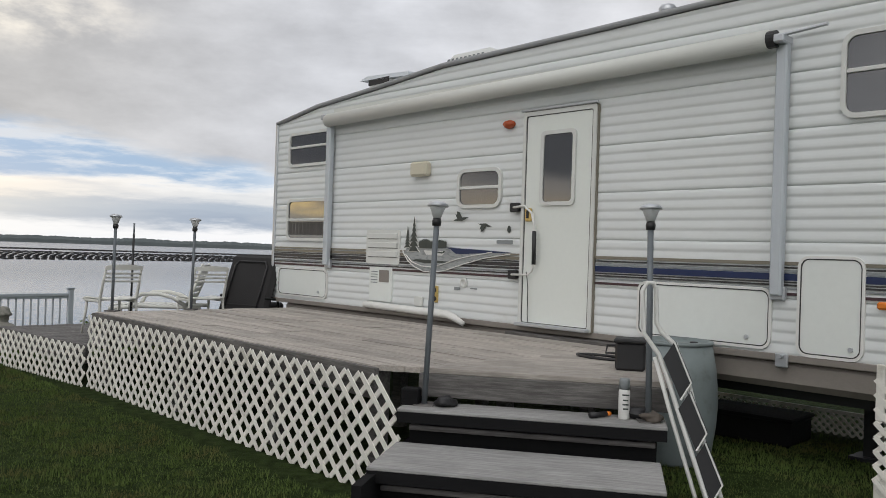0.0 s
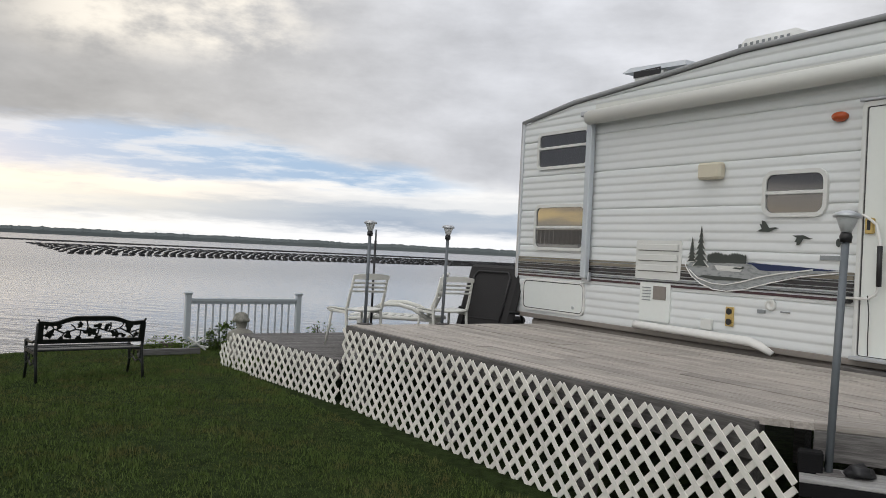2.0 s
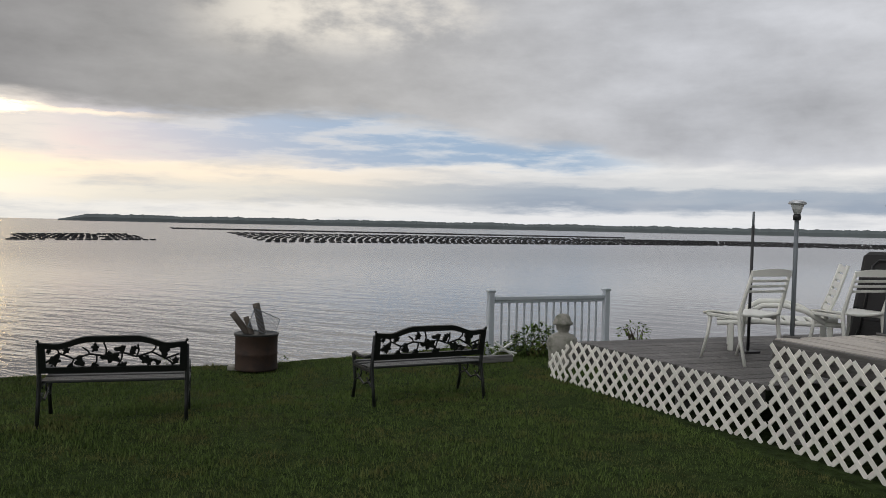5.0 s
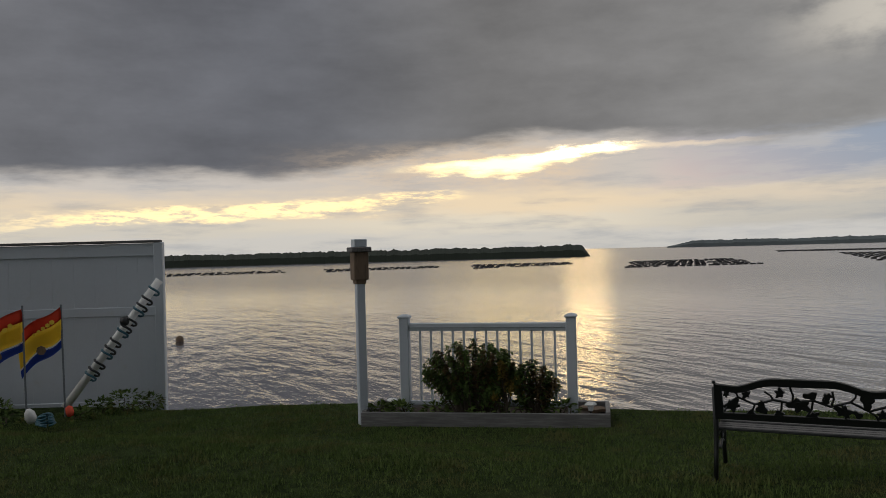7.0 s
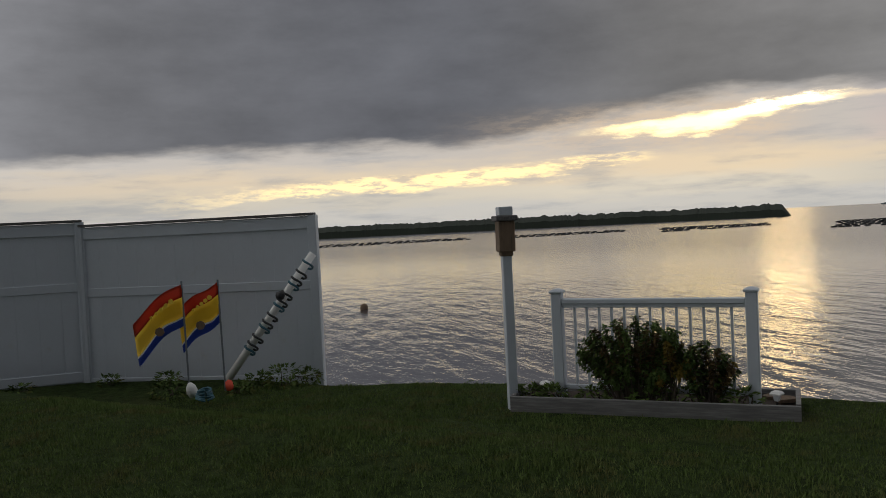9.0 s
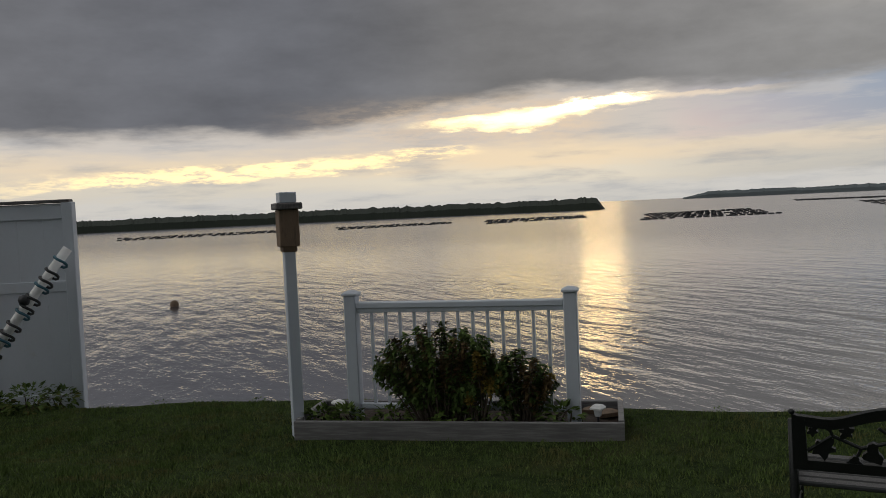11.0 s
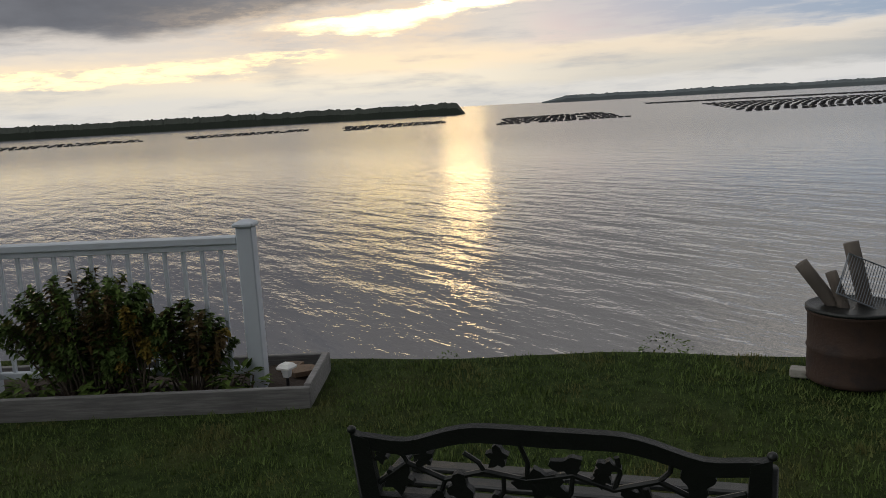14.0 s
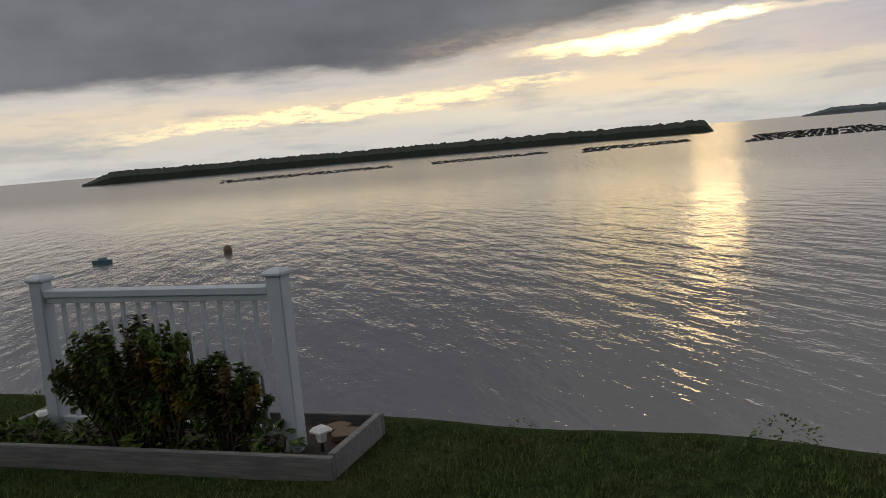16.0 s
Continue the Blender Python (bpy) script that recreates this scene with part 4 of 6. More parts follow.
# ---- decks ----
TOP, LOW = 0.755, 0.41
STAIR = pose(1.95, 5.27, 0, 0, 0, -7.5)  # local x along the treads, y towards the deck
upper_deck = thing("upper_deck", BASE, "weathered grey timber deck along the trailer", "deck")
lower_deck = thing("lower_deck", BASE, "lower weathered grey timber deck with chairs", "deck")


def cut_end(w):
    """Where a board at w meets the slanting edge over the steps."""
    p, q = STAIR.inverted() @ at(0, w), STAIR.inverted() @ at(1, w)
    return (p.y - 0.30) / (p.y - q.y)


def boards_along(parent, s0, s1, w0, w1, z, width, mat, seed, split=None):
    """Boards laid along s, side by side across w; split: joints along s."""
    rnd = random.Random(seed)
    n = round((w1 - w0) / width)
    for i in range(n):
        w = w0 + (i + 0.5) * (w1 - w0) / n
        joint = s0 + (s1 - s0) * rnd.choice((0.35, 0.5, 0.66))
        h = (w1 - w0) / n / 2 - 0.005
        ends = [min(s1, cut_end(w + k * h)) for k in (-1, 1)]
        for a, b0, b1 in ((s0 + rnd.uniform(-0.012, 0.012), joint - 0.002, joint - 0.002), (joint + 0.002, ends[0], ends[1])):
            if min(b0, b1) > a + 0.05:
                lift = rnd.uniform(-0.003, 0.003)
                part("board", prism(bmesh.new(), [(a, w - h), (b0, w - h), (b1, w + h), (a, w + h)], z - 0.036 + lift, z + lift), mat, parent)


def lattice(parent, a, b, z0, heights, y, pitch=0.145, width=0.034, name="lattice_panel", m=None):
    """Crossed laths between s = a and b at w = y; heights: (s, top z) along it. Each lath is a piece of its own."""
    def top(s):
        for (p, zp), (q, zq) in zip(heights, heights[1:]):
            if s <= q:
                return zp + (zq - zp) * (s - p) / (q - p)
        return heights[-1][1]

    panel = new(name)
    panel.parent = parent
    panel.matrix_basis = m or Matrix()
    rnd = random.Random(int(a * 100) + 7)
    tall = max(h for _, h in heights) - z0
    for way, depth in ((1, 0.0), (-1, -0.008)):
        s = a - tall if way > 0 else a
        end = b if way > 0 else b + tall
        while s < end:
            # clip the slanted line: s + way*t, z0 + t
            run = [t * tall / 60 for t in range(61) if a <= s + way * t * tall / 60 <= b and z0 + t * tall / 60 <= top(s + way * t * tall / 60)]
            if len(run) > 3:
                p, q = run[0], run[-1]
                c = width / 2 * math.sqrt(2) / 2
                x0, x1 = s + way * p, s + way * q
                pts = [(x0 - c * way, z0 + p + c), (x0 + c * way, z0 + p - c), (x1 + c * way, z0 + q - c), (x1 - c * way, z0 + q + c)]
                part("lath", slab(bmesh.new(), pts, 0.008, pose(0, y + depth + rnd.uniform(-0.001, 0.001), 0)), "lattice", panel)
            s += pitch


def make_decks():
    boards_along(upper_deck, 0.70, 5.78, -2.52, -0.12, TOP, 0.14, "deck", 5)
    # cut corner by the steps: boards laid along the diagonal
    part("threshold_board", nbox((5.0, -0.07, TOP + 0.012), (1.6, 0.13, 0.03), None, 0.004), "deckdark", upper_deck)
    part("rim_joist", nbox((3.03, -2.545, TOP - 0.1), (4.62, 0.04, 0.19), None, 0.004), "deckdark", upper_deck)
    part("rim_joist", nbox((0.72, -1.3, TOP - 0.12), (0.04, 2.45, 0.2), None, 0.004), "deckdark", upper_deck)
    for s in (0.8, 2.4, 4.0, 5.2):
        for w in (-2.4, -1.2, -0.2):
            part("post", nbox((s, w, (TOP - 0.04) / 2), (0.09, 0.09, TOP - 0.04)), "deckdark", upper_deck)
    lattice(upper_deck, 0.76, 5.68, 0.0, [(0.76, TOP - 0.03), (5.43, 0.715), (5.55, 0.60), (5.64, 0.47), (5.68, 0.05)], -2.60)
    # lower deck, boards across
    rnd = random.Random(11)
    n = 17
    for i in range(n):
        s = -1.70 + (i + 0.5) * 2.42 / n
        front = -2.82 + (s + 1.72) * 0.0963
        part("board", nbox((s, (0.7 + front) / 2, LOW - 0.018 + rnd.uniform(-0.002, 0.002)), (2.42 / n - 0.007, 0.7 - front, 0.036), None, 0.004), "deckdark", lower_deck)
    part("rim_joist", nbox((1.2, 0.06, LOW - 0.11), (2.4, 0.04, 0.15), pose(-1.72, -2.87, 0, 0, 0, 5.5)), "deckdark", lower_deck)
    for s in (-1.6, -0.4):
        for w in (-2.5, -1.0, 0.5):
            part("post", nbox((s, w, (LOW - 0.04) / 2), (0.09, 0.09, LOW - 0.04)), "deckdark", lower_deck)
    lattice(lower_deck, 0.0, 2.50, 0.0, [(0.0, LOW), (2.50, LOW)], 0.0, 0.145, 0.034, "lattice_panel", pose(-1.72, -2.87, 0, 0, 0, 5.5))
    lattice(lower_deck, -2.12, -1.72, 0.0, [(-2.12, 0.22), (-1.9, 0.28), (-1.72, 0.40)], -2.88)


make_decks()

stairs = thing("deck_stairs", STAIR, "three broad grey timber steps, shadow beneath painted black", "stairs")


def make_stairs():
    # platform corner of the deck that the steps meet, boards along the treads
    for i in range(7):
        y = 0.36 + i * 0.145
        x0, x1 = -0.70 + 0.11 * i * 1.0, 0.82
        if x1 - x0 > 0.3:
            part("board", nbox(((x0 + x1) / 2, y, TOP - 0.012), (x1 - x0, 0.138, 0.036), None, 0.004), "deck", stairs)
    part("header", nbox((0.05, 0.28, TOP - 0.10), (1.5, 0.035, 0.14), None, 0.004), "deckdark", stairs)
    for z, y0, x0, x1, d in ((0.55, -0.02, -0.76, 0.78, 0.29), (0.365, -0.66, -0.745, 0.745, 0.60), (0.18, -1.1, -0.765, 0.745, 0.42)):
        part("tread", nbox(((x0 + x1) / 2, y0 + d / 2, z - 0.006), (x1 - x0, d, 0.02), None, 0.004), "tread", stairs)
        # dark tread edge, drawn deeper to take in the shadow under it
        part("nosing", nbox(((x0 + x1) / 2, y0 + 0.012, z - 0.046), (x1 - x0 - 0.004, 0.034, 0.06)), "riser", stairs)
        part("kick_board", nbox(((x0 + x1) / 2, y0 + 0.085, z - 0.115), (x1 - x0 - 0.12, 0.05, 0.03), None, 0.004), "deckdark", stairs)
        # black sheet painting in the shadow beneath the open tread
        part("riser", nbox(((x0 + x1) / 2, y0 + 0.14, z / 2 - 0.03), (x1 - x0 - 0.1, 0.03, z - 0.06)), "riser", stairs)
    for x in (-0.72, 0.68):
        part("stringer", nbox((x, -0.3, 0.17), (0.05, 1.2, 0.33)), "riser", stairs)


make_stairs()


# ---- solar post lamps on the deck ----
def post_lamp(base, top, label, thin=0.018):
    lamp = thing("post_lamp", Matrix.Translation(base), label, "lamp", "post lamps on the deck")
    d = Vector(top) - Vector(base)
    part("pole", rod(bmesh.new(), (0, 0, 0.0), d * 0.90, thin, None, 12), "galv", lamp, "", True)
    m = Matrix.Translation(d * 0.9) @ d.to_track_quat("Z", "Y").to_matrix().to_4x4() @ Matrix.Diagonal((0.88, 0.88, 0.95, 1))
    part("socket", lathe(bmesh.new(), [(0.03, -0.03), (0.033, 0.0), (0.026, 0.02), (0.0, 0.02)], 14, m), "black", lamp, "", True)
    part("shade", lathe(bmesh.new(), [(0.026, 0.02), (0.052, 0.085), (0.056, 0.095), (0.0, 0.095)], 16, m), "lens", lamp, "frosted white cup shade", True)
    part("cap", lathe(bmesh.new(), [(0.068, 0.093), (0.075, 0.1), (0.066, 0.115), (0.03, 0.128), (0.0, 0.13)], 18, m), "metal", lamp, "flat grey solar cap", True)
    part("base_plate", nbox((0, 0, 0.006), (0.12, 0.12, 0.012)), "deckdark", lamp)
    return lamp


post_lamp((1.34, 5.50, 0.55), (1.38, 5.55, 1.79), "leaning grey pipe lamp on the stair tread")
post_lamp((2.64, 5.30, 0.55), (2.63, 5.38, 1.80), "grey pipe lamp by the folding step stool")
post_lamp((-2.274, 8.897, TOP), (-2.267, 8.903, 1.75), "slim grey lamp post at the deck edge", 0.016)
post_lamp((-1.658, 9.494, TOP), (-1.625, 9.45, 1.755), "slim grey lamp post at the deck edge", 0.016)


# ---- benches ----
def make_bench(m, label):
    """A park bench, x along it, its front to +y: cast ends, slatted seat, pierced floral back."""
    bench = thing("park_bench", m, label, "bench", "park benches on the lawn")
    W = 0.525

    def back_y(z):
        return -0.02 - (z - 0.36) * 0.22

    for sx in (-1, 1):
        x = sx * W
        leg = bmesh.new()
        tube(leg, [(x, -0.10, 0.0), (x, -0.06, 0.18), (x, -0.02, 0.34), (x, back_y(0.64), 0.64)], [0.016, 0.015, 0.018, 0.016])
        rod(leg, (x, -0.10, 0.0), (x, -0.11, 0.012), 0.024)
        part("rear_leg", leg, "iron", bench, "", True)
        part("front_leg", tube(bmesh.new(), [(x, 0.42, 0.0), (x, 0.37, 0.16), (x, 0.40, 0.33), (x, 0.41, 0.38), (x, 0.39, 0.42)], [0.016, 0.014, 0.018, 0.015, 0.014]), "iron", bench, "", True)
        part("armrest", tube(bmesh.new(), [(x, back_y(0.47), 0.46), (x, 0.12, 0.42), (x, 0.30, 0.41), (x, 0.38, 0.425), (x, 0.43, 0.41), (x, 0.42, 0.38), (x, 0.39, 0.385)], 0.016), "iron", bench, "", True)
        brace = tube(bmesh.new(), [(x, -0.06, 0.17), (x, 0.05, 0.21), (x, 0.16, 0.17), (x, 0.27, 0.21), (x, 0.38, 0.17)], 0.010, 6)
        for yy in (0.05, 0.27):
            tube(brace, [(x, yy + 0.05 * math.cos(a * 0.7), 0.27 + 0.05 * math.sin(a * 0.7)) for a in range(9)], 0.008, 6)
        part("scroll", brace, "iron", bench, "", True)
        part("seat_rail", nbox((x, 0.19, 0.312), (0.03, 0.44, 0.03), None, 0.005), "iron", bench)
    for i in range(5):
        part("seat_slat", nbox((0, 0.03 + i * 0.088, 0.336 + 0.006 * math.cos(i * 1.5)), (2 * W + 0.02, 0.06, 0.022), None, 0.006), "slat", bench)
    # pierced back: drawn flat in x and z, then leaned
    lean = Matrix.Translation((0, back_y(0.425), 0.425)) @ Matrix.Rotation(math.atan(0.22), 4, "X") @ Matrix.Diagonal((1, 1, 0.95, 1))
    crest = []
    n = 28
    for i in range(n + 1):
        x = -W + 2 * W * i / n
        f = abs(x) / W
        crest.append((x, 0.262 + 0.055 * (1 - step(f, 0.30, 0.78)) - 0.012 * math.exp(-((f - 0.72) / 0.16) ** 2)))
    under = [(x, z - 0.045 - 0.010 * (1 - abs(x) / W)) for x, z in crest]
    part("crest_rail", slab(bmesh.new(), crest + under[::-1], 0.022, lean), "iron", bench)
    part("lower_rail", slab(bmesh.new(), [(-W, 0.0), (W, 0.0), (W, 0.048), (-W, 0.048)], 0.022, lean), "iron", bench)
    for sx in (-1, 1):
        part("stile", slab(bmesh.new(), [(sx * W, 0.0), (sx * (W - 0.055), 0.0), (sx * (W - 0.048), 0.25), (sx * W, 0.27)], 0.024, lean), "iron", bench)
        bm = bmesh.new()
        bmesh.ops.create_uvsphere(bm, u_segments=8, v_segments=6, radius=0.013, matrix=lean @ Matrix.Translation((sx * W, -0.012, 0.275)))
        part("finial", bm, "iron", bench, "", True)
    rnd = random.Random(21)
    bm = bmesh.new()

    def leaf(cx, cz, r, a, lobes=5):
        pts = []
        for i in range(20):
            t = 2 * math.pi * i / 20
            rr = r * (0.78 + 0.22 * math.cos(lobes * t + a)) * (1.25 if abs(math.cos(t - a)) > 0.8 else 0.9)
            pts.append((cx + rr * math.cos(t), cz + rr * math.sin(t)))
        slab(bm, pts, 0.016 + rnd.uniform(0, 0.004), lean)

    stem = [(-0.47, 0.09), (-0.38, 0.17), (-0.28, 0.12), (-0.17, 0.16), (-0.06, 0.14), (0.06, 0.17), (0.16, 0.13), (0.27, 0.17), (0.37, 0.11), (0.47, 0.15)]
    tube(bm, [lean @ Vector((x, -0.011, z)) for x, z in stem], 0.009, 6)
    for x0, z0, x1, z1 in ((-0.38, 0.17, -0.42, 0.22), (-0.28, 0.12, -0.33, 0.045), (-0.17, 0.16, -0.22, 0.22), (-0.06, 0.14, -0.07, 0.26), (0.06, 0.17, 0.02, 0.045), (0.16, 0.13, 0.17, 0.24), (0.27, 0.17, 0.30, 0.24), (0.37, 0.11, 0.42, 0.045), (-0.12, 0.15, -0.15, 0.04), (0.22, 0.15, 0.24, 0.045)):
        tube(bm, [lean @ Vector((x0, -0.011, z0)), lean @ Vector(((x0 + x1) / 2 + 0.012, -0.011, (z0 + z1) / 2)), lean @ Vector((x1, -0.011, z1))], 0.007, 6)
    for cx, cz, r in ((-0.41, 0.11, 0.050), (-0.24, 0.095, 0.046), (-0.02, 0.13, 0.066), (0.05, 0.20, 0.040), (0.23, 0.10, 0.052), (0.36, 0.18, 0.052), (-0.33, 0.195, 0.032), (-0.13, 0.215, 0.036), (0.145, 0.205, 0.030), (0.44, 0.09, 0.034), (-0.30, 0.06, 0.026), (-0.14, 0.06, 0.03), (0.06, 0.06, 0.032), (0.13, 0.165, 0.03), (0.31, 0.08, 0.03), (-0.45, 0.19, 0.024)):
        leaf(cx, cz, r, rnd.uniform(0, 6.28), rnd.choice((3, 5, 5)))
    part("floral_tracery", bm, "iron", bench, "pierced cast rose tracery")
    return bench


def bench_at(left, right, label):
    """left, right: the ends of its back, as seen from behind."""
    l, r = Vector((*left, 0)), Vector((*right, 0))
    c = (l + r) / 2
    d = (r - l).normalized()
    ang = math.degrees(math.atan2(d.y, d.x))
    c += Vector((-d.y, d.x, 0)) * 0.085
    return make_bench(pose(c.x, c.y, ground_z(c.x, c.y) - 0.01, 0, 0, ang) @ Matrix.Diagonal((1, 1, 0.95, 1)), label)


bench_at((-7.18, 6.295), (-6.4125, 6.991), "black cast iron bench with a pierced rose back")
bench_at((-5.439, 8.152), (-4.813, 9.001), "black cast iron bench with a pierced rose back")


# ---- railings at the shore ----
def make_railing(left, right, z, top, label, balusters=13, post=0.095):
    l, r = Vector((*left, 0)), Vector((*right, 0))
    d = r - l
    m = Matrix.Translation((l.x, l.y, z)) @ Matrix.Rotation(math.atan2(d.y, d.x), 4, "Z")
    rail = thing("railing", m, label, "railing", "white railings at the shore")
    L, H = d.length, top - z
    for x in (0, L):
        p = part("post", nbox((x, 0, H / 2 - 0.1), (post, post, H + 0.2), None, 0.006), "vinyl", rail)
        bm = nbox((x, 0, H + 0.012), (post * 1.3, post * 1.3, 0.024), None, 0.006)
        bmesh.ops.create_cone(bm, cap_ends=True, segments=4, radius1=0.08, radius2=0.03, depth=0.018, matrix=Matrix.Translation((x, 0, H + 0.033)) @ Matrix.Rotation(radians(45), 4, "Z"))
        part("cap", bm, "vinyl", p)
    part("top_rail", nbox((L / 2, 0, H - 0.075), (L - 0.095, 0.075, 0.05), None, 0.008), "vinyl", rail)
    part("under_rail", nbox((L / 2, 0, H - 0.115), (L - 0.095, 0.045, 0.035), None, 0.004), "vinyl", rail)
    part("bottom_rail", nbox((L / 2, 0, 0.05), (L - 0.095, 0.045, 0.04), None, 0.004), "vinyl", rail)
    for i in range(balusters):
        x = 0.0475 + (L - 0.095) * (i + 1) / (balusters + 1)
        part("baluster", nbox((x, 0, (H - 0.13 + 0.07) / 2), (0.021, 0.021, H - 0.20)), "vinyl", rail)


make_railing((-10.905, 5.521), (-9.91, 6.89), -0.08, 0.83, "white vinyl railing panel in the flower bed")
make_railing((-5.85, 11.44), (-4.80, 12.745), -0.02, 0.735, "white vinyl railing panel by the lower deck", 14, 0.075)

# ---- raised bed ----
BED_L, BED_R = Vector((-10.80, 5.0, 0)), Vector((-9.488, 7.037, 0))
BED = Matrix.Translation((BED_L.x, BED_L.y, -0.22)) @ Matrix.Rotation(math.atan2(BED_R.y - BED_L.y, BED_R.x - BED_L.x), 4, "Z")
BED_W = (BED_R - BED_L).length


def make_bed():
    bed = thing("raised_flower_bed", BED, "raised grey timber flower bed with dark soil", "planter")
    part("front_board", nbox((BED_W / 2, 0.02, 0.06), (BED_W, 0.04, 0.19), None, 0.005), "bed", bed)
    part("rear_board", nbox((BED_W / 2, 0.68, 0.06), (BED_W, 0.04, 0.19), None, 0.005), "bed", bed)
    for x in (0.02, BED_W - 0.02):
        part("end_board", nbox((x, 0.35, 0.065), (0.04, 0.62, 0.2), None, 0.005), "bed", bed)
    bm = bmesh.new()
    bmesh.ops.create_grid(bm, x_segments=40, y_segments=12, size=0.5, matrix=Matrix.Translation((BED_W / 2, 0.35, 0.09)) @ Matrix.Diagonal((BED_W - 0.08, 0.62, 1, 1)))
    for v in bm.verts:
        v.co.z += 0.02 * noise.noise(v.co * 6) + 0.012 * noise.noise(v.co * 19)
    part("soil", bm, "soil", bed, "dark bare soil", True)


make_bed()

# ---- birdhouse on a pole ----
bird = thing("birdhouse", Matrix.Translation((-10.92, 5.06, -0.22)), "small wooden birdhouse on a white square pole", "birdhouse")
part("pole", nbox((0, 0, 0.75), (0.085, 0.085, 1.6), None, 0.005), "vinyl", bird, "white square pole")
part("house", nbox((0, 0, 1.60), (0.15, 0.15, 0.28), None, 0.006), "birdwood", bird, "brown weathered box")
part("roof", nbox((0, 0, 1.765), (0.21, 0.20, 0.05), None, 0.008), "deckdark", bird)
part("chimney", nbox((0, 0, 1.83), (0.13, 0.13, 0.08), None, 0.006), "vinyl", bird)
part("base", nbox((0, 0, 1.445), (0.11, 0.11, 0.05), None, 0.006), "birdwood", bird)


# ---- foliage ----
def leaf_cloud(blobs, count, size, seed, droop=0.3, spread=0.35):
    """Verts and faces of many small folded leaves through a set of blobs (centre, radii)."""
    rnd = random.Random(seed)
    verts, faces = [], []
    total = sum(b[1][0] * b[1][1] * b[1][2] for b in blobs)
    for c, rad in blobs:
        for _ in range(int(count * rad[0] * rad[1] * rad[2] / total)):
            while True:
                d = Vector((rnd.uniform(-1, 1), rnd.uniform(-1, 1), rnd.uniform(-1, 1)))
                if 0.1 < d.length < 1:
                    break
            d = d.normalized() * (d.length ** spread)
            p = Vector(c) + Vector((d.x * rad[0], d.y * rad[1], d.z * rad[2]))
            out = Vector((d.x, d.y, d.z * 0.6 - droop * rnd.random())).normalized()
            out = (out + Vector((rnd.uniform(-0.7, 0.7), rnd.uniform(-0.7, 0.7), rnd.uniform(-0.5, 0.6)))).normalized()
            side = out.cross(Vector((rnd.uniform(-0.4, 0.4), rnd.uniform(-0.4, 0.4), 1))).normalized()
            up = side.cross(out)
            k = size * rnd.uniform(0.6, 1.35)
            b = len(verts)
            for x, y, z in ((0, 0, 0), (0.45, 0.26, 0.05), (1, 0, -0.12), (0.45, -0.26, 0.05), (0.5, 0, -0.04)):
                verts.append(p + out * (x * k) + side * (y * k) + up * (z * k))
            faces += [(b, b + 4, b + 1), (b + 1, b + 4, b + 2), (b, b + 3, b + 4), (b + 3, b + 2, b + 4)]
    return verts, faces


def make_shrub(m, blobs, count, size, seed, label, mat="leaf", stems=14, accents=(), name="shrub"):
    shrub = thing(name, m, label, "shrub")
    rnd = random.Random(seed + 1)
    for i in range(stems):
        c, rad = blobs[i % len(blobs)]
        tip = Vector((c[0] + rnd.uniform(-0.8, 0.8) * rad[0], c[1] + rnd.uniform(-0.8, 0.8) * rad[1], c[2] + rnd.uniform(-0.1, 0.7) * rad[2]))
        foot = Vector((c[0] * 0.7 + rnd.uniform(-0.08, 0.08), c[1] * 0.6 + rnd.uniform(-0.05, 0.05), -0.03))
        mid = foot.lerp(tip, 0.5) + Vector((rnd.uniform(-0.04, 0.04), rnd.uniform(-0.04, 0.04), 0.05))
        part("stem", tube(bmesh.new(), [foot, mid, tip], [0.008, 0.006, 0.003], 5), "stem", shrub)
    v, f = leaf_cloud(blobs, count, size, seed)
    pydata("foliage", v, f, mat, parent=shrub)
    for i, (b, n, mt) in enumerate(accents):
        v, f = leaf_cloud(b, n, size, seed + 10 + i)
        pydata("tinted_foliage", v, f, mt, parent=shrub)
    return shrub


M["gold"] = material("yellowing leaves", (0.20, 0.145, 0.03), 0.75, 0, 0.3, 4, 30, 0.1, (0.09, 0.085, 0.02), (0.5, 0.7), (1, 1, 1), 0.4, 0, 0, 0.12)
M["bronze"] = material("bronze tinged leaves", (0.085, 0.058, 0.024), 0.75, 0, 0.35, 4, 30, 0.1, (0.05, 0.06, 0.02), (0.5, 0.7), (1, 1, 1), 0.4, 0, 0, 0.12)
M["lush"] = material("fresh green leaves", (0.085, 0.13, 0.03), 0.75, 0, 0.3, 4, 30, 0.1, None, (0.5, 0.7), (1, 1, 1), 0.35, 0, 0, 0.12)

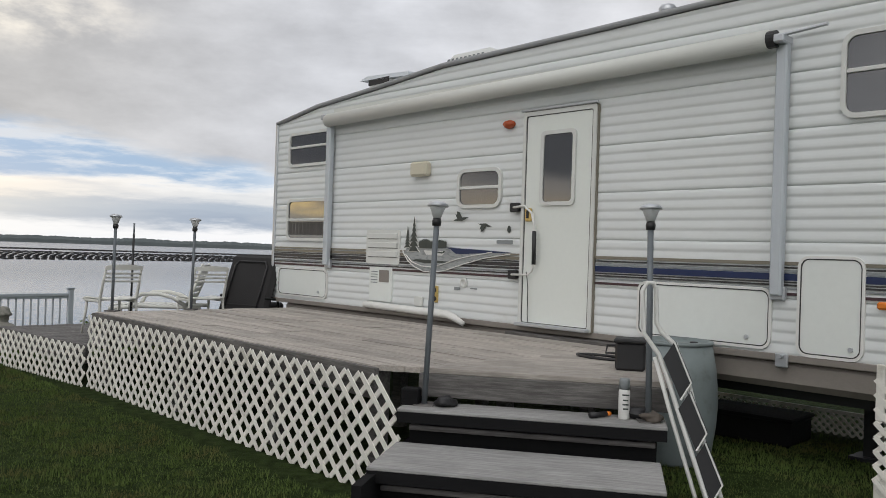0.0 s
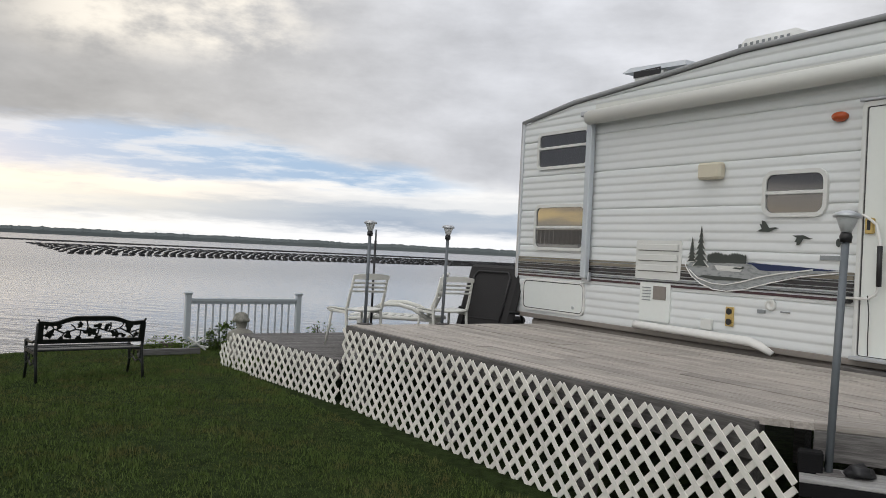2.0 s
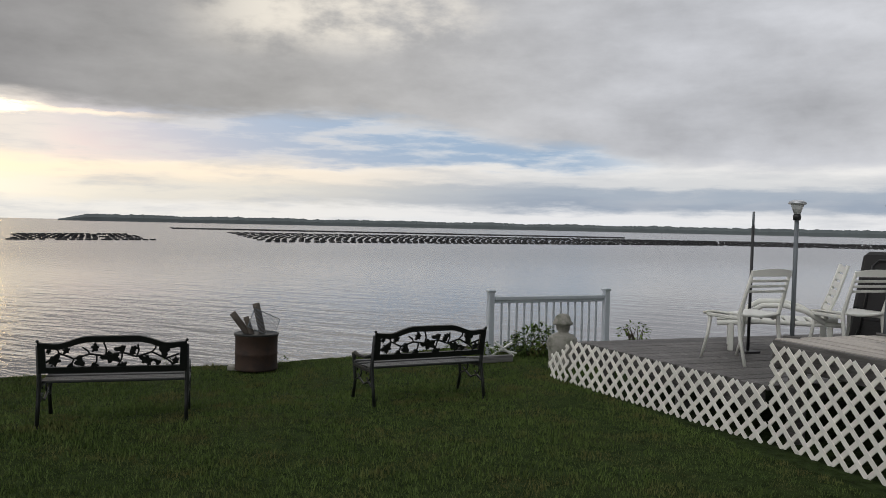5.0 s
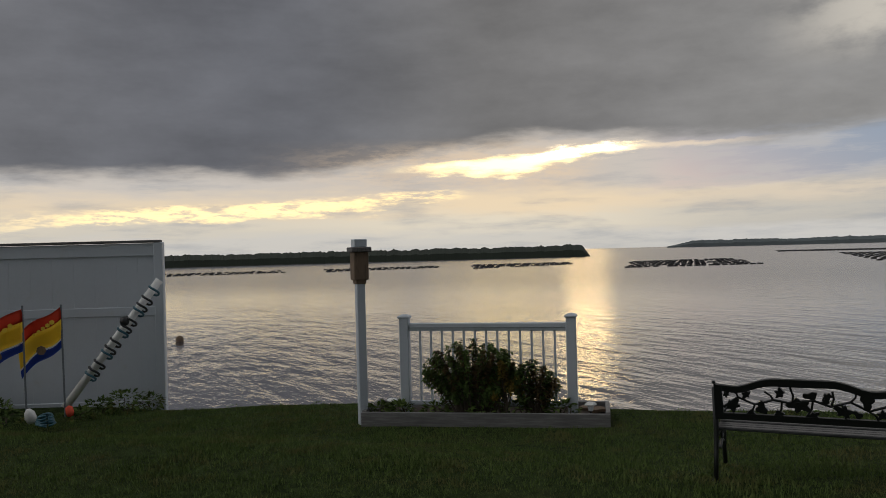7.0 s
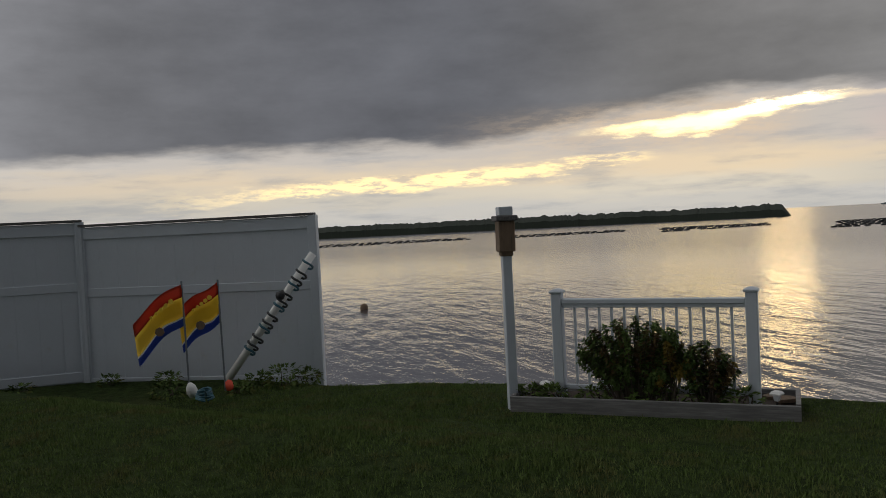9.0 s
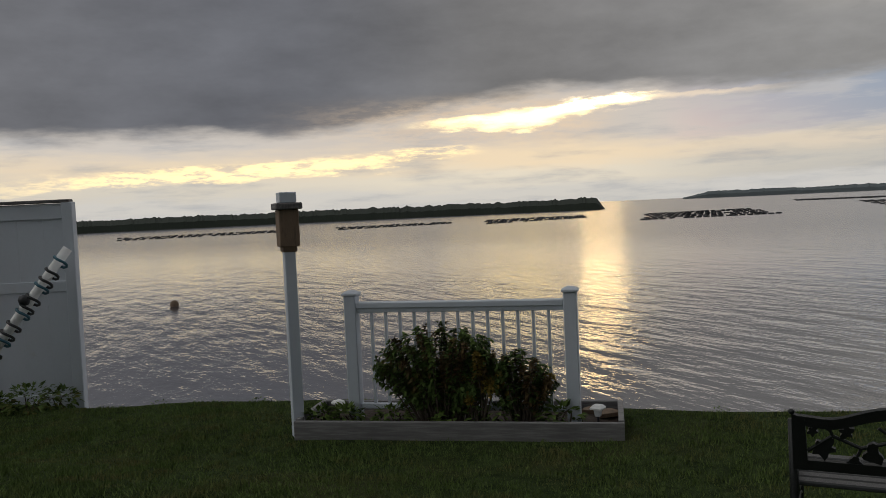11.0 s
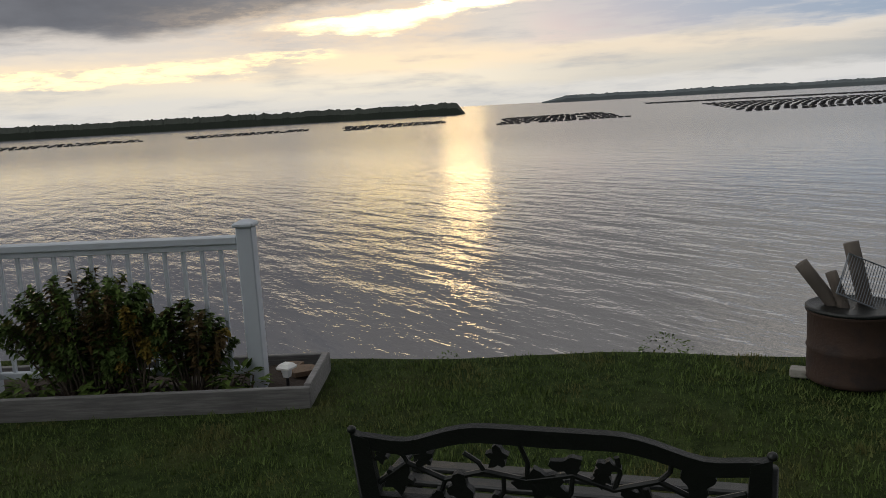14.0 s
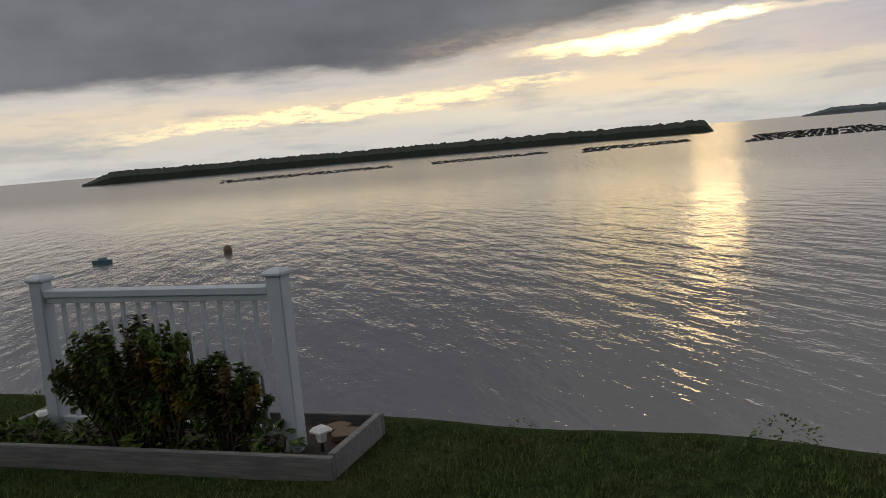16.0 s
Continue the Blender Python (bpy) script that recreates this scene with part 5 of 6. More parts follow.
# bushes in the raised bed: many leafy stems fanning out of a narrow foot, before the railing
def make_bush(m, half, tall, stems, seed, label, mats, deep=0.20, bare=0.30):
    """half: half width of the dome; mats: (share, material) of the stems' leaves."""
    bush = thing("shrub", m, label, "shrub")
    rnd = random.Random(seed)
    heaps = {mat: ([], []) for _, mat in mats}
    for i in range(stems):
        u = -1 + 2 * (i + rnd.random()) / stems
        lean = u * 1.26
        reach = rnd.uniform(0.88, 1.02) if rnd.random() < 0.55 else rnd.uniform(0.40, 0.88)
        tip = Vector((half * math.sin(lean) * reach, deep * rnd.uniform(-1, 1) * (1 - 0.4 * abs(u)), max(0.16, tall * math.cos(lean * 0.92) ** 0.7 * reach)))
        foot = Vector((0.30 * half * u + rnd.uniform(-0.03, 0.03), rnd.uniform(-0.05, 0.05), -0.04))
        mid = foot.lerp(tip, 0.55) + Vector((-0.10 * u * half, 0, 0.10 * tall))
        ctrl = [foot.lerp(mid, t).lerp(mid.lerp(tip, t), t) for t in (0, 0.25, 0.5, 0.75, 1.0)]
        part("stem", tube(bmesh.new(), ctrl, [0.007, 0.006, 0.005, 0.004, 0.002], 5), "stem", bush)
        pick, acc = rnd.random(), 0.0
        for share, mat in mats:
            acc += share
            if pick <= acc:
                break
        verts, faces = heaps[mat]
        nodes = 13
        for j in range(nodes):
            t = bare + (1.02 - bare) * ((j + rnd.random() * 0.6) / nodes) ** 0.7
            a0, b0 = foot.lerp(mid, min(t, 1)), mid.lerp(tip, min(t, 1))
            p = a0.lerp(b0, min(t, 1))
            d = (b0 - a0).normalized()
            for q in range(7 if t < 0.85 else 9):
                ang = rnd.uniform(0, 2 * math.pi)
                s1 = d.orthogonal().normalized()
                out = (s1 * math.cos(ang) + d.cross(s1) * math.sin(ang)) * 0.9 + d * rnd.uniform(-0.1, 0.5) + Vector((0, 0, rnd.uniform(-0.45, 0.15)))
                out.normalize()
                side = out.cross(Vector((rnd.uniform(-0.5, 0.5), rnd.uniform(-0.5, 0.5), 1))).normalized()
                up = side.cross(out)
                k = 0.054 * rnd.uniform(0.6, 1.3) * (1.1 - 0.3 * t)
                b = len(verts)
                for x, y, z in ((0, 0, 0), (0.45, 0.25, 0.05), (1, 0, -0.14), (0.45, -0.25, 0.05), (0.5, 0, -0.04)):
                    verts.append(p + out * (x * k) + side * (y * k) + up * (z * k))
                faces += [(b, b + 4, b + 1), (b + 1, b + 4, b + 2), (b, b + 3, b + 4), (b + 3, b + 2, b + 4)]
    for mat, (verts, faces) in heaps.items():
        if faces:
            pydata("foliage", verts, faces, mat, parent=bush)
    return bush


make_bush(BED @ pose(1.10, 0.21, 0.10), 0.55, 0.73, 118, 4, "broad dark green leafy bush before the railing", ((0.62, "leaf"), (0.25, "bronze"), (0.13, "lush")))
make_bush(BED @ pose(1.70, 0.20, 0.10), 0.26, 0.53, 36, 5, "smaller bush with bronze and yellow leaves", ((0.52, "leaf"), (0.38, "bronze"), (0.10, "gold")), 0.14)
make_bush(BED @ pose(1.40, 0.14, 0.10), 0.15, 0.54, 13, 6, "slender yellowing bush between two darker ones", ((0.70, "gold"), (0.30, "leaf")), 0.08, 0.66)
for dx, seed, k in ((0.35, 31, 0.7), (1.20, 32, 1.0), (1.52, 33, 0.9), (1.98, 34, 0.9), (0.15, 35, 0.7), (0.72, 36, 0.8)):
    make_shrub(BED @ pose(dx, 0.20, 0.09), [((0, 0, 0.06), (0.16 * k, 0.10 * k, 0.08 * k))], 150, 0.065, seed, "low fresh green plant in the bed", "lush", 3, (), "bedding_plant")

# stepping stones and solar lights in the bed
for dx, dy, r in ((2.30, 0.44, 0.09), (2.20, 0.54, 0.08)):
    bm = bmesh.new()
    rnd = random.Random(int(dx * 100))
    prism(bm, [(r * rnd.uniform(0.75, 1.15) * math.cos(a), 0.75 * r * rnd.uniform(0.75, 1.15) * math.sin(a)) for a in [i * 0.785 for i in range(8)]], 0, 0.03)
    st = part("flat_stone", bm, "birdwood")
    st.matrix_world = BED @ pose(dx, dy, 0.10, 4, -3, 20)
    tagged(st, "flat brown stone lying on the soil", "stone", "flat stones in the bed")


def solar_light(m, label):
    light = thing("solar_light", m, label, "garden light", "solar lights in the bed")
    part("stake", rod(bmesh.new(), (0, 0, -0.05), (0, 0, 0.07), 0.012, None, 8), "black", light)
    part("lantern", lathe(bmesh.new(), [(0.03, 0.06), (0.045, 0.13), (0.0, 0.13)], 4), "lens", light)
    bm = bmesh.new()
    lathe(bm, [(0.075, 0.125), (0.08, 0.14), (0.05, 0.165), (0.0, 0.17)], 4)
    part("cap", bm, "white", light, "white square cap")


solar_light(BED @ pose(2.24, 0.26, 0.09, 0, 0, 20) @ Matrix.Scale(0.8, 4), "small white solar light in the soil")
solar_light(BED @ pose(0.22, 0.40, 0.09, 0, 4, 10) @ Matrix.Scale(0.8, 4), "small white solar light in the soil")

# planting by the far railing, a garden statue, a little white pinwheel-like stake
make_shrub(pose(-5.36, 11.62, 0.0), [((0, 0, 0.16), (0.24, 0.2, 0.17)), ((0.12, 0, 0.24), (0.12, 0.12, 0.14)), ((-0.2, 0, 0.1), (0.15, 0.14, 0.1))], 700, 0.06, 41, "low dark green shrub before the railing", "leaf", 10)
make_shrub(pose(-4.45, 12.85, 0.0), [((0, 0, 0.22), (0.2, 0.2, 0.12))], 130, 0.05, 42, "thin pale flowering stems past the railing", "lush", 14)
make_shrub(pose(-5.95, 11.2, 0.0), [((0, 0, 0.07), (0.35, 0.16, 0.08))], 260, 0.05, 43, "low grassy growth along the bed edge", "lush", 5)
part_ob = part("edging_board", nbox((0, 0, 0.03), (0.8, 0.05, 0.08), None, 0.006), "bed")
part_ob.matrix_world = Matrix.Translation((-5.65, 10.75, 0)) @ Matrix.Rotation(radians(50), 4, "Z")
tagged(part_ob, "low weathered board edging a flower bed", "edging")
bm = bmesh.new()
for a, b in (((-0.14, 0, 0.0), (0.12, 0, 0.16)), ((0.14, 0, 0.0), (-0.10, 0, 0.17)), ((-0.16, 0.02, 0.1), (0.18, 0.02, 0.03))):
    rod(bm, a, b, 0.014, None, 6)
st = part("bed_edging", bm, "white")
st.matrix_world = pose(-5.62, 11.3, 0.0, 0, 0, 40)
tagged(st, "crossed white sticks in the flower bed", "edging")


def make_statue():
    bm = bmesh.new()
    lathe(bm, [(0.13, 0.0), (0.135, 0.05), (0.125, 0.08), (0.135, 0.16), (0.145, 0.23), (0.135, 0.285), (0.095, 0.32), (0.05, 0.335), (0.045, 0.35), (0.06, 0.365), (0.066, 0.405), (0.098, 0.415), (0.10, 0.43), (0.078, 0.45), (0.066, 0.49), (0.04, 0.51), (0.0, 0.515)], 20)
    for v in bm.verts:
        v.co.y *= 0.8
        v.co += Vector((noise.noise(v.co * 14), noise.noise(v.co * 14 + Vector((5, 0, 0))), 0)) * 0.014
    st = part("garden_statue", bm, "stone", None, "", True)
    st.matrix_world = BASE @ pose(-2.60, -2.48, lawn(-2.60, -2.48) - 0.01, 0, 0, 75) @ Matrix.Scale(1.2, 4)
    tagged(st, "weathered grey cast stone garden figure with a brimmed hat", "statue")


make_statue()

# ---- burn barrel with firewood and a grate ----
BAR = Vector((-7.79, 9.46, ground_z(-7.79, 9.46)))
barrel = thing("burn_barrel", Matrix.Translation(BAR) @ Matrix.Diagonal((0.90, 0.90, 0.93, 1)), "rusted half steel drum for fires", "barrel")
part("shell", lathe(bmesh.new(), [(0.245, 0.02), (0.262, 0.03), (0.258, 0.05), (0.255, 0.2), (0.262, 0.215), (0.255, 0.23), (0.256, 0.41), (0.268, 0.425), (0.262, 0.44), (0.248, 0.43), (0.245, 0.12), (0.0, 0.11)], 36), "rust", barrel, "rusty ribbed shell", True)
part("rim", lathe(bmesh.new(), [(0.256, 0.43), (0.27, 0.435), (0.27, 0.45), (0.256, 0.455), (0.248, 0.445)], 36), "iron", barrel, "", True)
part("ash", lathe(bmesh.new(), [(0.244, 0.2), (0.1, 0.24), (0.0, 0.25)], 20), "soil", barrel)
fire_frame = Matrix.Translation(BAR) @ pose(0, 0, 0, 0, 0, 47.5)
for i, (a, b, r) in enumerate((((0.06, 0.02, 0.2), (-0.26, 0.05, 0.64), 0.037), ((0.02, -0.03, 0.2), (-0.12, 0.0, 0.60), 0.03), ((0.12, 0.04, 0.2), (0.0, 0.1, 0.74), 0.04))):
    bm = bmesh.new()
    a, b = Vector(a), Vector(b)
    tube(bm, [a.lerp(b, t / 6) + Vector((noise.noise((t, i, 0)), noise.noise((t, i, 4)), 0)) * 0.012 for t in range(7)], [r * (1.0 + 0.12 * noise.noise((t, i, 9))) for t in range(7)], 9)
    lg = part("firewood", bm, "log", None, "", True)
    lg.matrix_world = fire_frame
    tagged(lg, "split log standing in the burn barrel", "firewood", "firewood in the barrel")
grate = thing("grill_grate", fire_frame @ pose(0.08, 0.0, 0.53, 0, 0, 0) @ pose(0, 0, 0, 62, 24, 0) @ Matrix.Scale(0.78, 4), "thin wire grill grate tilted in the barrel", "grate")
part("wire_frame", tube(bmesh.new(), [(-0.2, -0.15, 0), (0.2, -0.15, 0), (0.2, 0.15, 0), (-0.2, 0.15, 0), (-0.2, -0.15, 0)], 0.006, 6), "galv", grate)
for i in range(22):
    x = -0.19 + i * 0.38 / 21
    part("wire", nbox((x, 0, 0), (0.004, 0.3, 0.004)), "galv", grate)
st = part("brick", nbox((0, 0, 0.03), (0.13, 0.08, 0.05), None, 0.006), "stone")
st.matrix_world = Matrix.Translation(BAR + Vector((-0.20, -0.14, 0))) @ pose(0, 0, 0, 0, 0, 30)
tagged(st, "pale brick under the burn barrel", "brick")

# ---- white fence with a leaning buoy pole and flags ----
def fence_run(a, b, za, top, label, boards):
    a, b = Vector((*a, 0)), Vector((*b, 0))
    d = b - a
    m = Matrix.Translation((a.x, a.y, 0)) @ Matrix.Rotation(math.atan2(d.y, d.x), 4, "Z")
    fence = thing("privacy_fence", m, label, "fence", "white privacy fence")
    L = d.length
    n = boards
    for i in range(n):
        x = (i + 0.5) * L / n
        part("fence_board", nbox((x, 0, (za + top) / 2), (L / n - 0.0008, 0.022, top - za - 0.02), None, 0.0015), "vinyl", fence)
    for z, h, dd in ((top - 0.10, 0.16, 0.065), ((za + top) / 2 + 0.25, 0.12, 0.05), (za + 0.16, 0.14, 0.06)):
        part("rail", nbox((L / 2, 0, z), (L, dd, h), None, 0.006), "vinyl", fence)
    part("cap_rail", nbox((L / 2, 0, top + 0.012), (L + 0.06, 0.12, 0.035), None, 0.006), "deckdark", fence, "dark weathered cap board")
    for x in (0.0, L):
        part("post", nbox((x, 0, (za + top) / 2), (0.115, 0.115, top - za), None, 0.008), "vinyl", fence)


fence_run((-14.58, 3.40), (-15.72, 0.24), -0.6, 1.73, "white board fence panel running to the shore", 12)
fence_run((-15.72, 0.24), (-15.30, -2.6), -0.5, 1.80, "white board fence panel turning inland", 10)
fence_run((-15.30, -2.6), (-14.6, -6.5), -0.4, 1.84, "white board fence panel running inland", 14)

pole = thing("buoy_pole", Matrix.Translation((-14.30, 2.22, -0.32)), "white leaning pole hung with dark green rope rings", "pole")
pa, pb = Vector((0, 0, 0)), Vector((-0.02, 1.16, 1.55))
part("shaft", rod(bmesh.new(), pa, pb, 0.05, 0.05, 14), "white", pole, "", True)
for i in range(13):
    f = 0.24 + 0.056 * i + (0.02 if i % 3 == 0 else 0)
    c = pa.lerp(pb, f)
    m = Matrix.Translation(c + Vector((0.05, 0, -0.03))) @ (pb - pa).to_track_quat("Z", "Y").to_matrix().to_4x4() @ pose(0, 0, 0, 12, 14, 0)
    part("rope_ring", tube(bmesh.new(), [m @ Vector((0.08 * math.cos(a * 0.5236), 0.08 * math.sin(a * 0.5236), 0.015 * math.sin(a))) for a in range(13)], 0.015, 6), "black" if i % 3 else "teal", pole, "", True)
part("float_ball", lathe(bmesh.new(), [(0.0, -0.06), (0.045, -0.045), (0.06, 0.0), (0.045, 0.045), (0.0, 0.06)], 12, Matrix.Translation(pa.lerp(pb, 0.62) + Vector((0.08, 0, 0.08)))), "black", pole, "", True)


def make_flag(base, height, width, label, seed, drop):
    """A provincial flag on a thin staff: red over yellow over a wavy white-edged blue, blown aside."""
    flag = thing("flag", Matrix.Translation(base), label, "flag", "flags by the fence")
    part("staff", rod(bmesh.new(), (0, 0, 0), (0.0, -0.02, height), 0.011, None, 8), "galv", flag)
    n = 16

    def sheet(v0, v1, mat, lift=0.0, wave0=0.0, wave1=0.0):
        bm = bmesh.new()
        rows = []
        for j in range(5):
            row = []
            for i in range(n + 1):
                u = i / n
                v = v0 + (v1 - v0) * j / 4 + (wave0 * (1 - j / 4) + wave1 * j / 4) * math.sin(u * 9)
                y = -0.02 - width * u * (1 - 0.10 * v)
                x = 0.05 * math.sin(u * 7 + seed) * u + lift + 0.02 * math.sin(v * 5 + u * 4)
                z = height - 0.01 - v * 0.50 - drop * u ** 1.15 - 0.03 * math.sin(u * 6 + seed)
                row.append(bm.verts.new((x, y, z)))
            rows.append(row)
        for p, q in zip(rows, rows[1:]):
            for i in range(n):
                bm.faces.new((p[i], p[i + 1], q[i + 1], q[i]))
        bmesh.ops.solidify(bm, geom=bm.faces[:], thickness=0.002)
        part("cloth_band", bm, mat, flag, "", True)

    sheet(0.0, 0.30, "flagred")
    sheet(0.30, 0.76, "flagyellow", 0.0, 0, 0.02)
    sheet(0.76, 0.80, "flagwhite", 0.0, 0.02, 0.02)
    sheet(0.80, 1.0, "flagblue", 0.0, 0.02, 0.0)
    bm = bmesh.new()
    for i in range(5):
        rod(bm, (0.055, -width * (0.25 + 0.1 * i), height - 0.12 - drop * (0.25 + 0.1 * i)), (0.07, -width * (0.25 + 0.1 * i), height - 0.12 - drop * (0.25 + 0.1 * i)), 0.03 - 0.003 * i, None, 6)
    part("emblem", bm, "flagyellow", flag, "plain yellow emblem shape")
    bm = bmesh.new()
    rod(bm, (0.05, -width * 0.5, height - 0.36 - drop * 0.5), (0.07, -width * 0.5, height - 0.36 - drop * 0.5), 0.055, None, 7)
    part("emblem", bm, "birdwood", flag, "plain brown emblem shape")


make_flag((-13.84, 2.24, -0.36), 1.35, 0.48, "red yellow and blue flag on a thin staff", 0.4, 0.34)
make_flag((-13.78, 1.83, -0.36), 1.36, 0.58, "red yellow and blue flag drooping on a thin staff", 1.9, 0.44)

# clutter at the foot of the flags and weeds along the fence
st = part("buoy", lathe(bmesh.new(), [(0.0, 0.0), (0.10, 0.03), (0.13, 0.15), (0.11, 0.28), (0.05, 0.36), (0.0, 0.38)], 14), "white", None, "", True)
st.matrix_world = pose(-13.6, 1.90, -0.36, 12, 10, 0) @ Matrix.Scale(0.5, 4)
tagged(st, "white lobster buoy lying by the flags", "buoy")
st = part("buoy", lathe(bmesh.new(), [(0.0, 0.0), (0.06, 0.02), (0.08, 0.1), (0.07, 0.2), (0.0, 0.24)], 14), "flagred", None, "", True)
st.matrix_world = pose(-13.8, 2.30, -0.36, 8, -10, 0) @ Matrix.Scale(0.6, 4)
tagged(st, "small red buoy at the pole's foot", "buoy")
bm = bmesh.new()
for i in range(5):
    tube(bm, [(0.18 * math.cos(a * 0.6) * (1 - 0.08 * i), 0.14 * math.sin(a * 0.6) * (1 - 0.06 * i), 0.03 + 0.035 * i + 0.02 * math.sin(a + i)) for a in range(11)], 0.018, 6)
st = part("rope_coil", bm, "teal", None, "", True)
st.matrix_world = pose(-13.35, 2.05, -0.36, 0, 0, 20) @ Matrix.Scale(0.7, 4)
tagged(st, "coiled teal rope heaped on the grass", "rope")
for i, (x, y, k) in enumerate(((-14.2, 2.95, 1.0), (-14.3, 3.2, 0.7), (-14.2, 2.6, 0.7), (-15.0, 1.4, 0.6), (-15.3, 0.6, 0.5), (-14.1, 1.55, 0.8), (-14.9, -0.4, 0.5), (-13.9, 2.4, 0.5))):
    make_shrub(pose(x, y, ground_z(x, y) - 0.02), [((0, 0, 0.12 * k), (0.30 * k, 0.26 * k, 0.16 * k))], int(260 * k), 0.07, 50 + i, "dark weeds growing along the fence", "leaf", 3, (), "weed_clump")

# weeds along the shore edge
rnd_edge = random.Random(77)
for i in range(9):
    w = -13.5 + i * 1.37 + rnd_edge.uniform(-0.1, 0.1)
    if -10.9 < w < -8.3:
        continue
    sx = -4.32 + 0.05 * math.sin(w * 1.3 + 2.0) + 0.05 * math.sin(w * 3.1 + 1) - 0.07 + rnd_edge.uniform(-0.08, 0.08)
    p = at(sx, w, lawn(sx, w) - 0.06)
    k = rnd_edge.choice((0.28, 0.35, 0.4, 0.6))
    make_shrub(Matrix.Translation(p), [((0, 0, 0.06 * k), (0.26 * k, 0.26 * k, 0.13 * k))], int(160 * k) + 40, 0.03 * k + 0.012, 200 + i, "dark weeds on the bank's edge", "leaf", 0, (), "weed_clump")

# ---- things on the water ----
for x, y, mat, nm, prof, lab in ((-44.9, 6.3, "birdwood", "mooring_buoy", [(0.0, -0.3), (0.28, -0.1), (0.33, 0.12), (0.28, 0.34), (0.14, 0.46), (0.0, 0.5)], "brown mooring buoy afloat on the bay"),):
    st = part(nm, lathe(bmesh.new(), prof, 16), mat, None, "", True)
    st.matrix_world = Matrix.Translation((x, y, WATER)) @ Matrix.Scale(0.6, 4)
    tagged(st, lab, "buoy")
skiff = thing("swim_float", pose(-46.0, 0.7, WATER, 0, 0, 60) @ Matrix.Scale(0.5, 4), "small teal float moored on the bay", "float")
bm = prism(bmesh.new(), [(-0.8, -0.4), (0.8, -0.4), (1.0, 0), (0.8, 0.4), (-0.8, 0.4), (-1.0, 0)], -0.1, 0.26)
part("hull", bm, "teal", skiff)
part("cabin", nbox((0.05, 0, 0.38), (0.75, 0.45, 0.25), None, 0.05), "decalgrey", skiff)

# ---- furniture on the lower deck ----
def white_chair(m, label):
    """A resin side chair, its front to -x: arched top rail, three thin slats, raked legs."""
    chair = thing("patio_chair", m, label, "chair", "white patio chairs")
    for y in (-0.215, 0.215):
        part("back_post", tube(bmesh.new(), [(0.04, y, 0.0), (-0.02, y, 0.22), (-0.04, y, 0.41), (0.02, y, 0.58), (0.09, y * 0.96, 0.80)], [0.014, 0.016, 0.018, 0.016, 0.013]), "plastic", chair, "", True)
        part("front_leg", tube(bmesh.new(), [(-0.50, y * 0.95, 0.0), (-0.42, y * 0.95, 0.22), (-0.40, y * 0.9, 0.41)], [0.013, 0.015, 0.017]), "plastic", chair, "", True)
        part("seat_rail", nbox((-0.23, y * 0.97, 0.395), (0.40, 0.03, 0.035), None, 0.008), "plastic", chair)
    bm = bmesh.new()
    n = 8
    prev = None
    for i in range(n + 1):
        y = -0.22 + 0.44 * i / n
        x = 0.085 + 0.03 * (1 - (y / 0.22) ** 2)
        z1 = 0.80 + 0.02 * (1 - (y / 0.22) ** 2)
        now = [bm.verts.new(p) for p in ((x, y, 0.755), (x + 0.016, y, 0.755), (x + 0.016, y, z1), (x, y, z1))]
        if prev:
            for j in range(4):
                bm.faces.new((prev[j], prev[(j + 1) % 4], now[(j + 1) % 4], now[j]))
        else:
            bm.faces.new(now)
        prev = now
    bm.faces.new(prev)
    part("top_rail", bm, "plastic", chair)
    for i in range(3):
        z = 0.625 + i * 0.045
        part("back_slat", nbox((0.04 + i * 0.016, 0, z), (0.012, 0.43, 0.022), None, 0.004), "plastic", chair)
    bm = bmesh.new()
    bmesh.ops.create_grid(bm, x_segments=8, y_segments=8, size=0.5, matrix=Matrix.Translation((-0.24, 0, 0.418)) @ Matrix.Diagonal((0.46, 0.44, 1, 1)))
    for v in bm.verts:
        v.co.z += 0.02 * ((v.co.y / 0.22) ** 2) - 0.03 * max(0.0, -0.38 - v.co.x) / 0.1
    bmesh.ops.solidify(bm, geom=bm.faces[:], thickness=0.018)
    part("seat", bm, "plastic", chair, "dished white seat", True)
    return chair


white_chair(BASE @ pose(-0.08, -1.96, LOW, 0, 0, 4), "white slatted resin patio chair facing the bay")
white_chair(BASE @ pose(0.02, -0.92, LOW, 0, 0, -3), "white slatted resin patio chair beside a lounger")


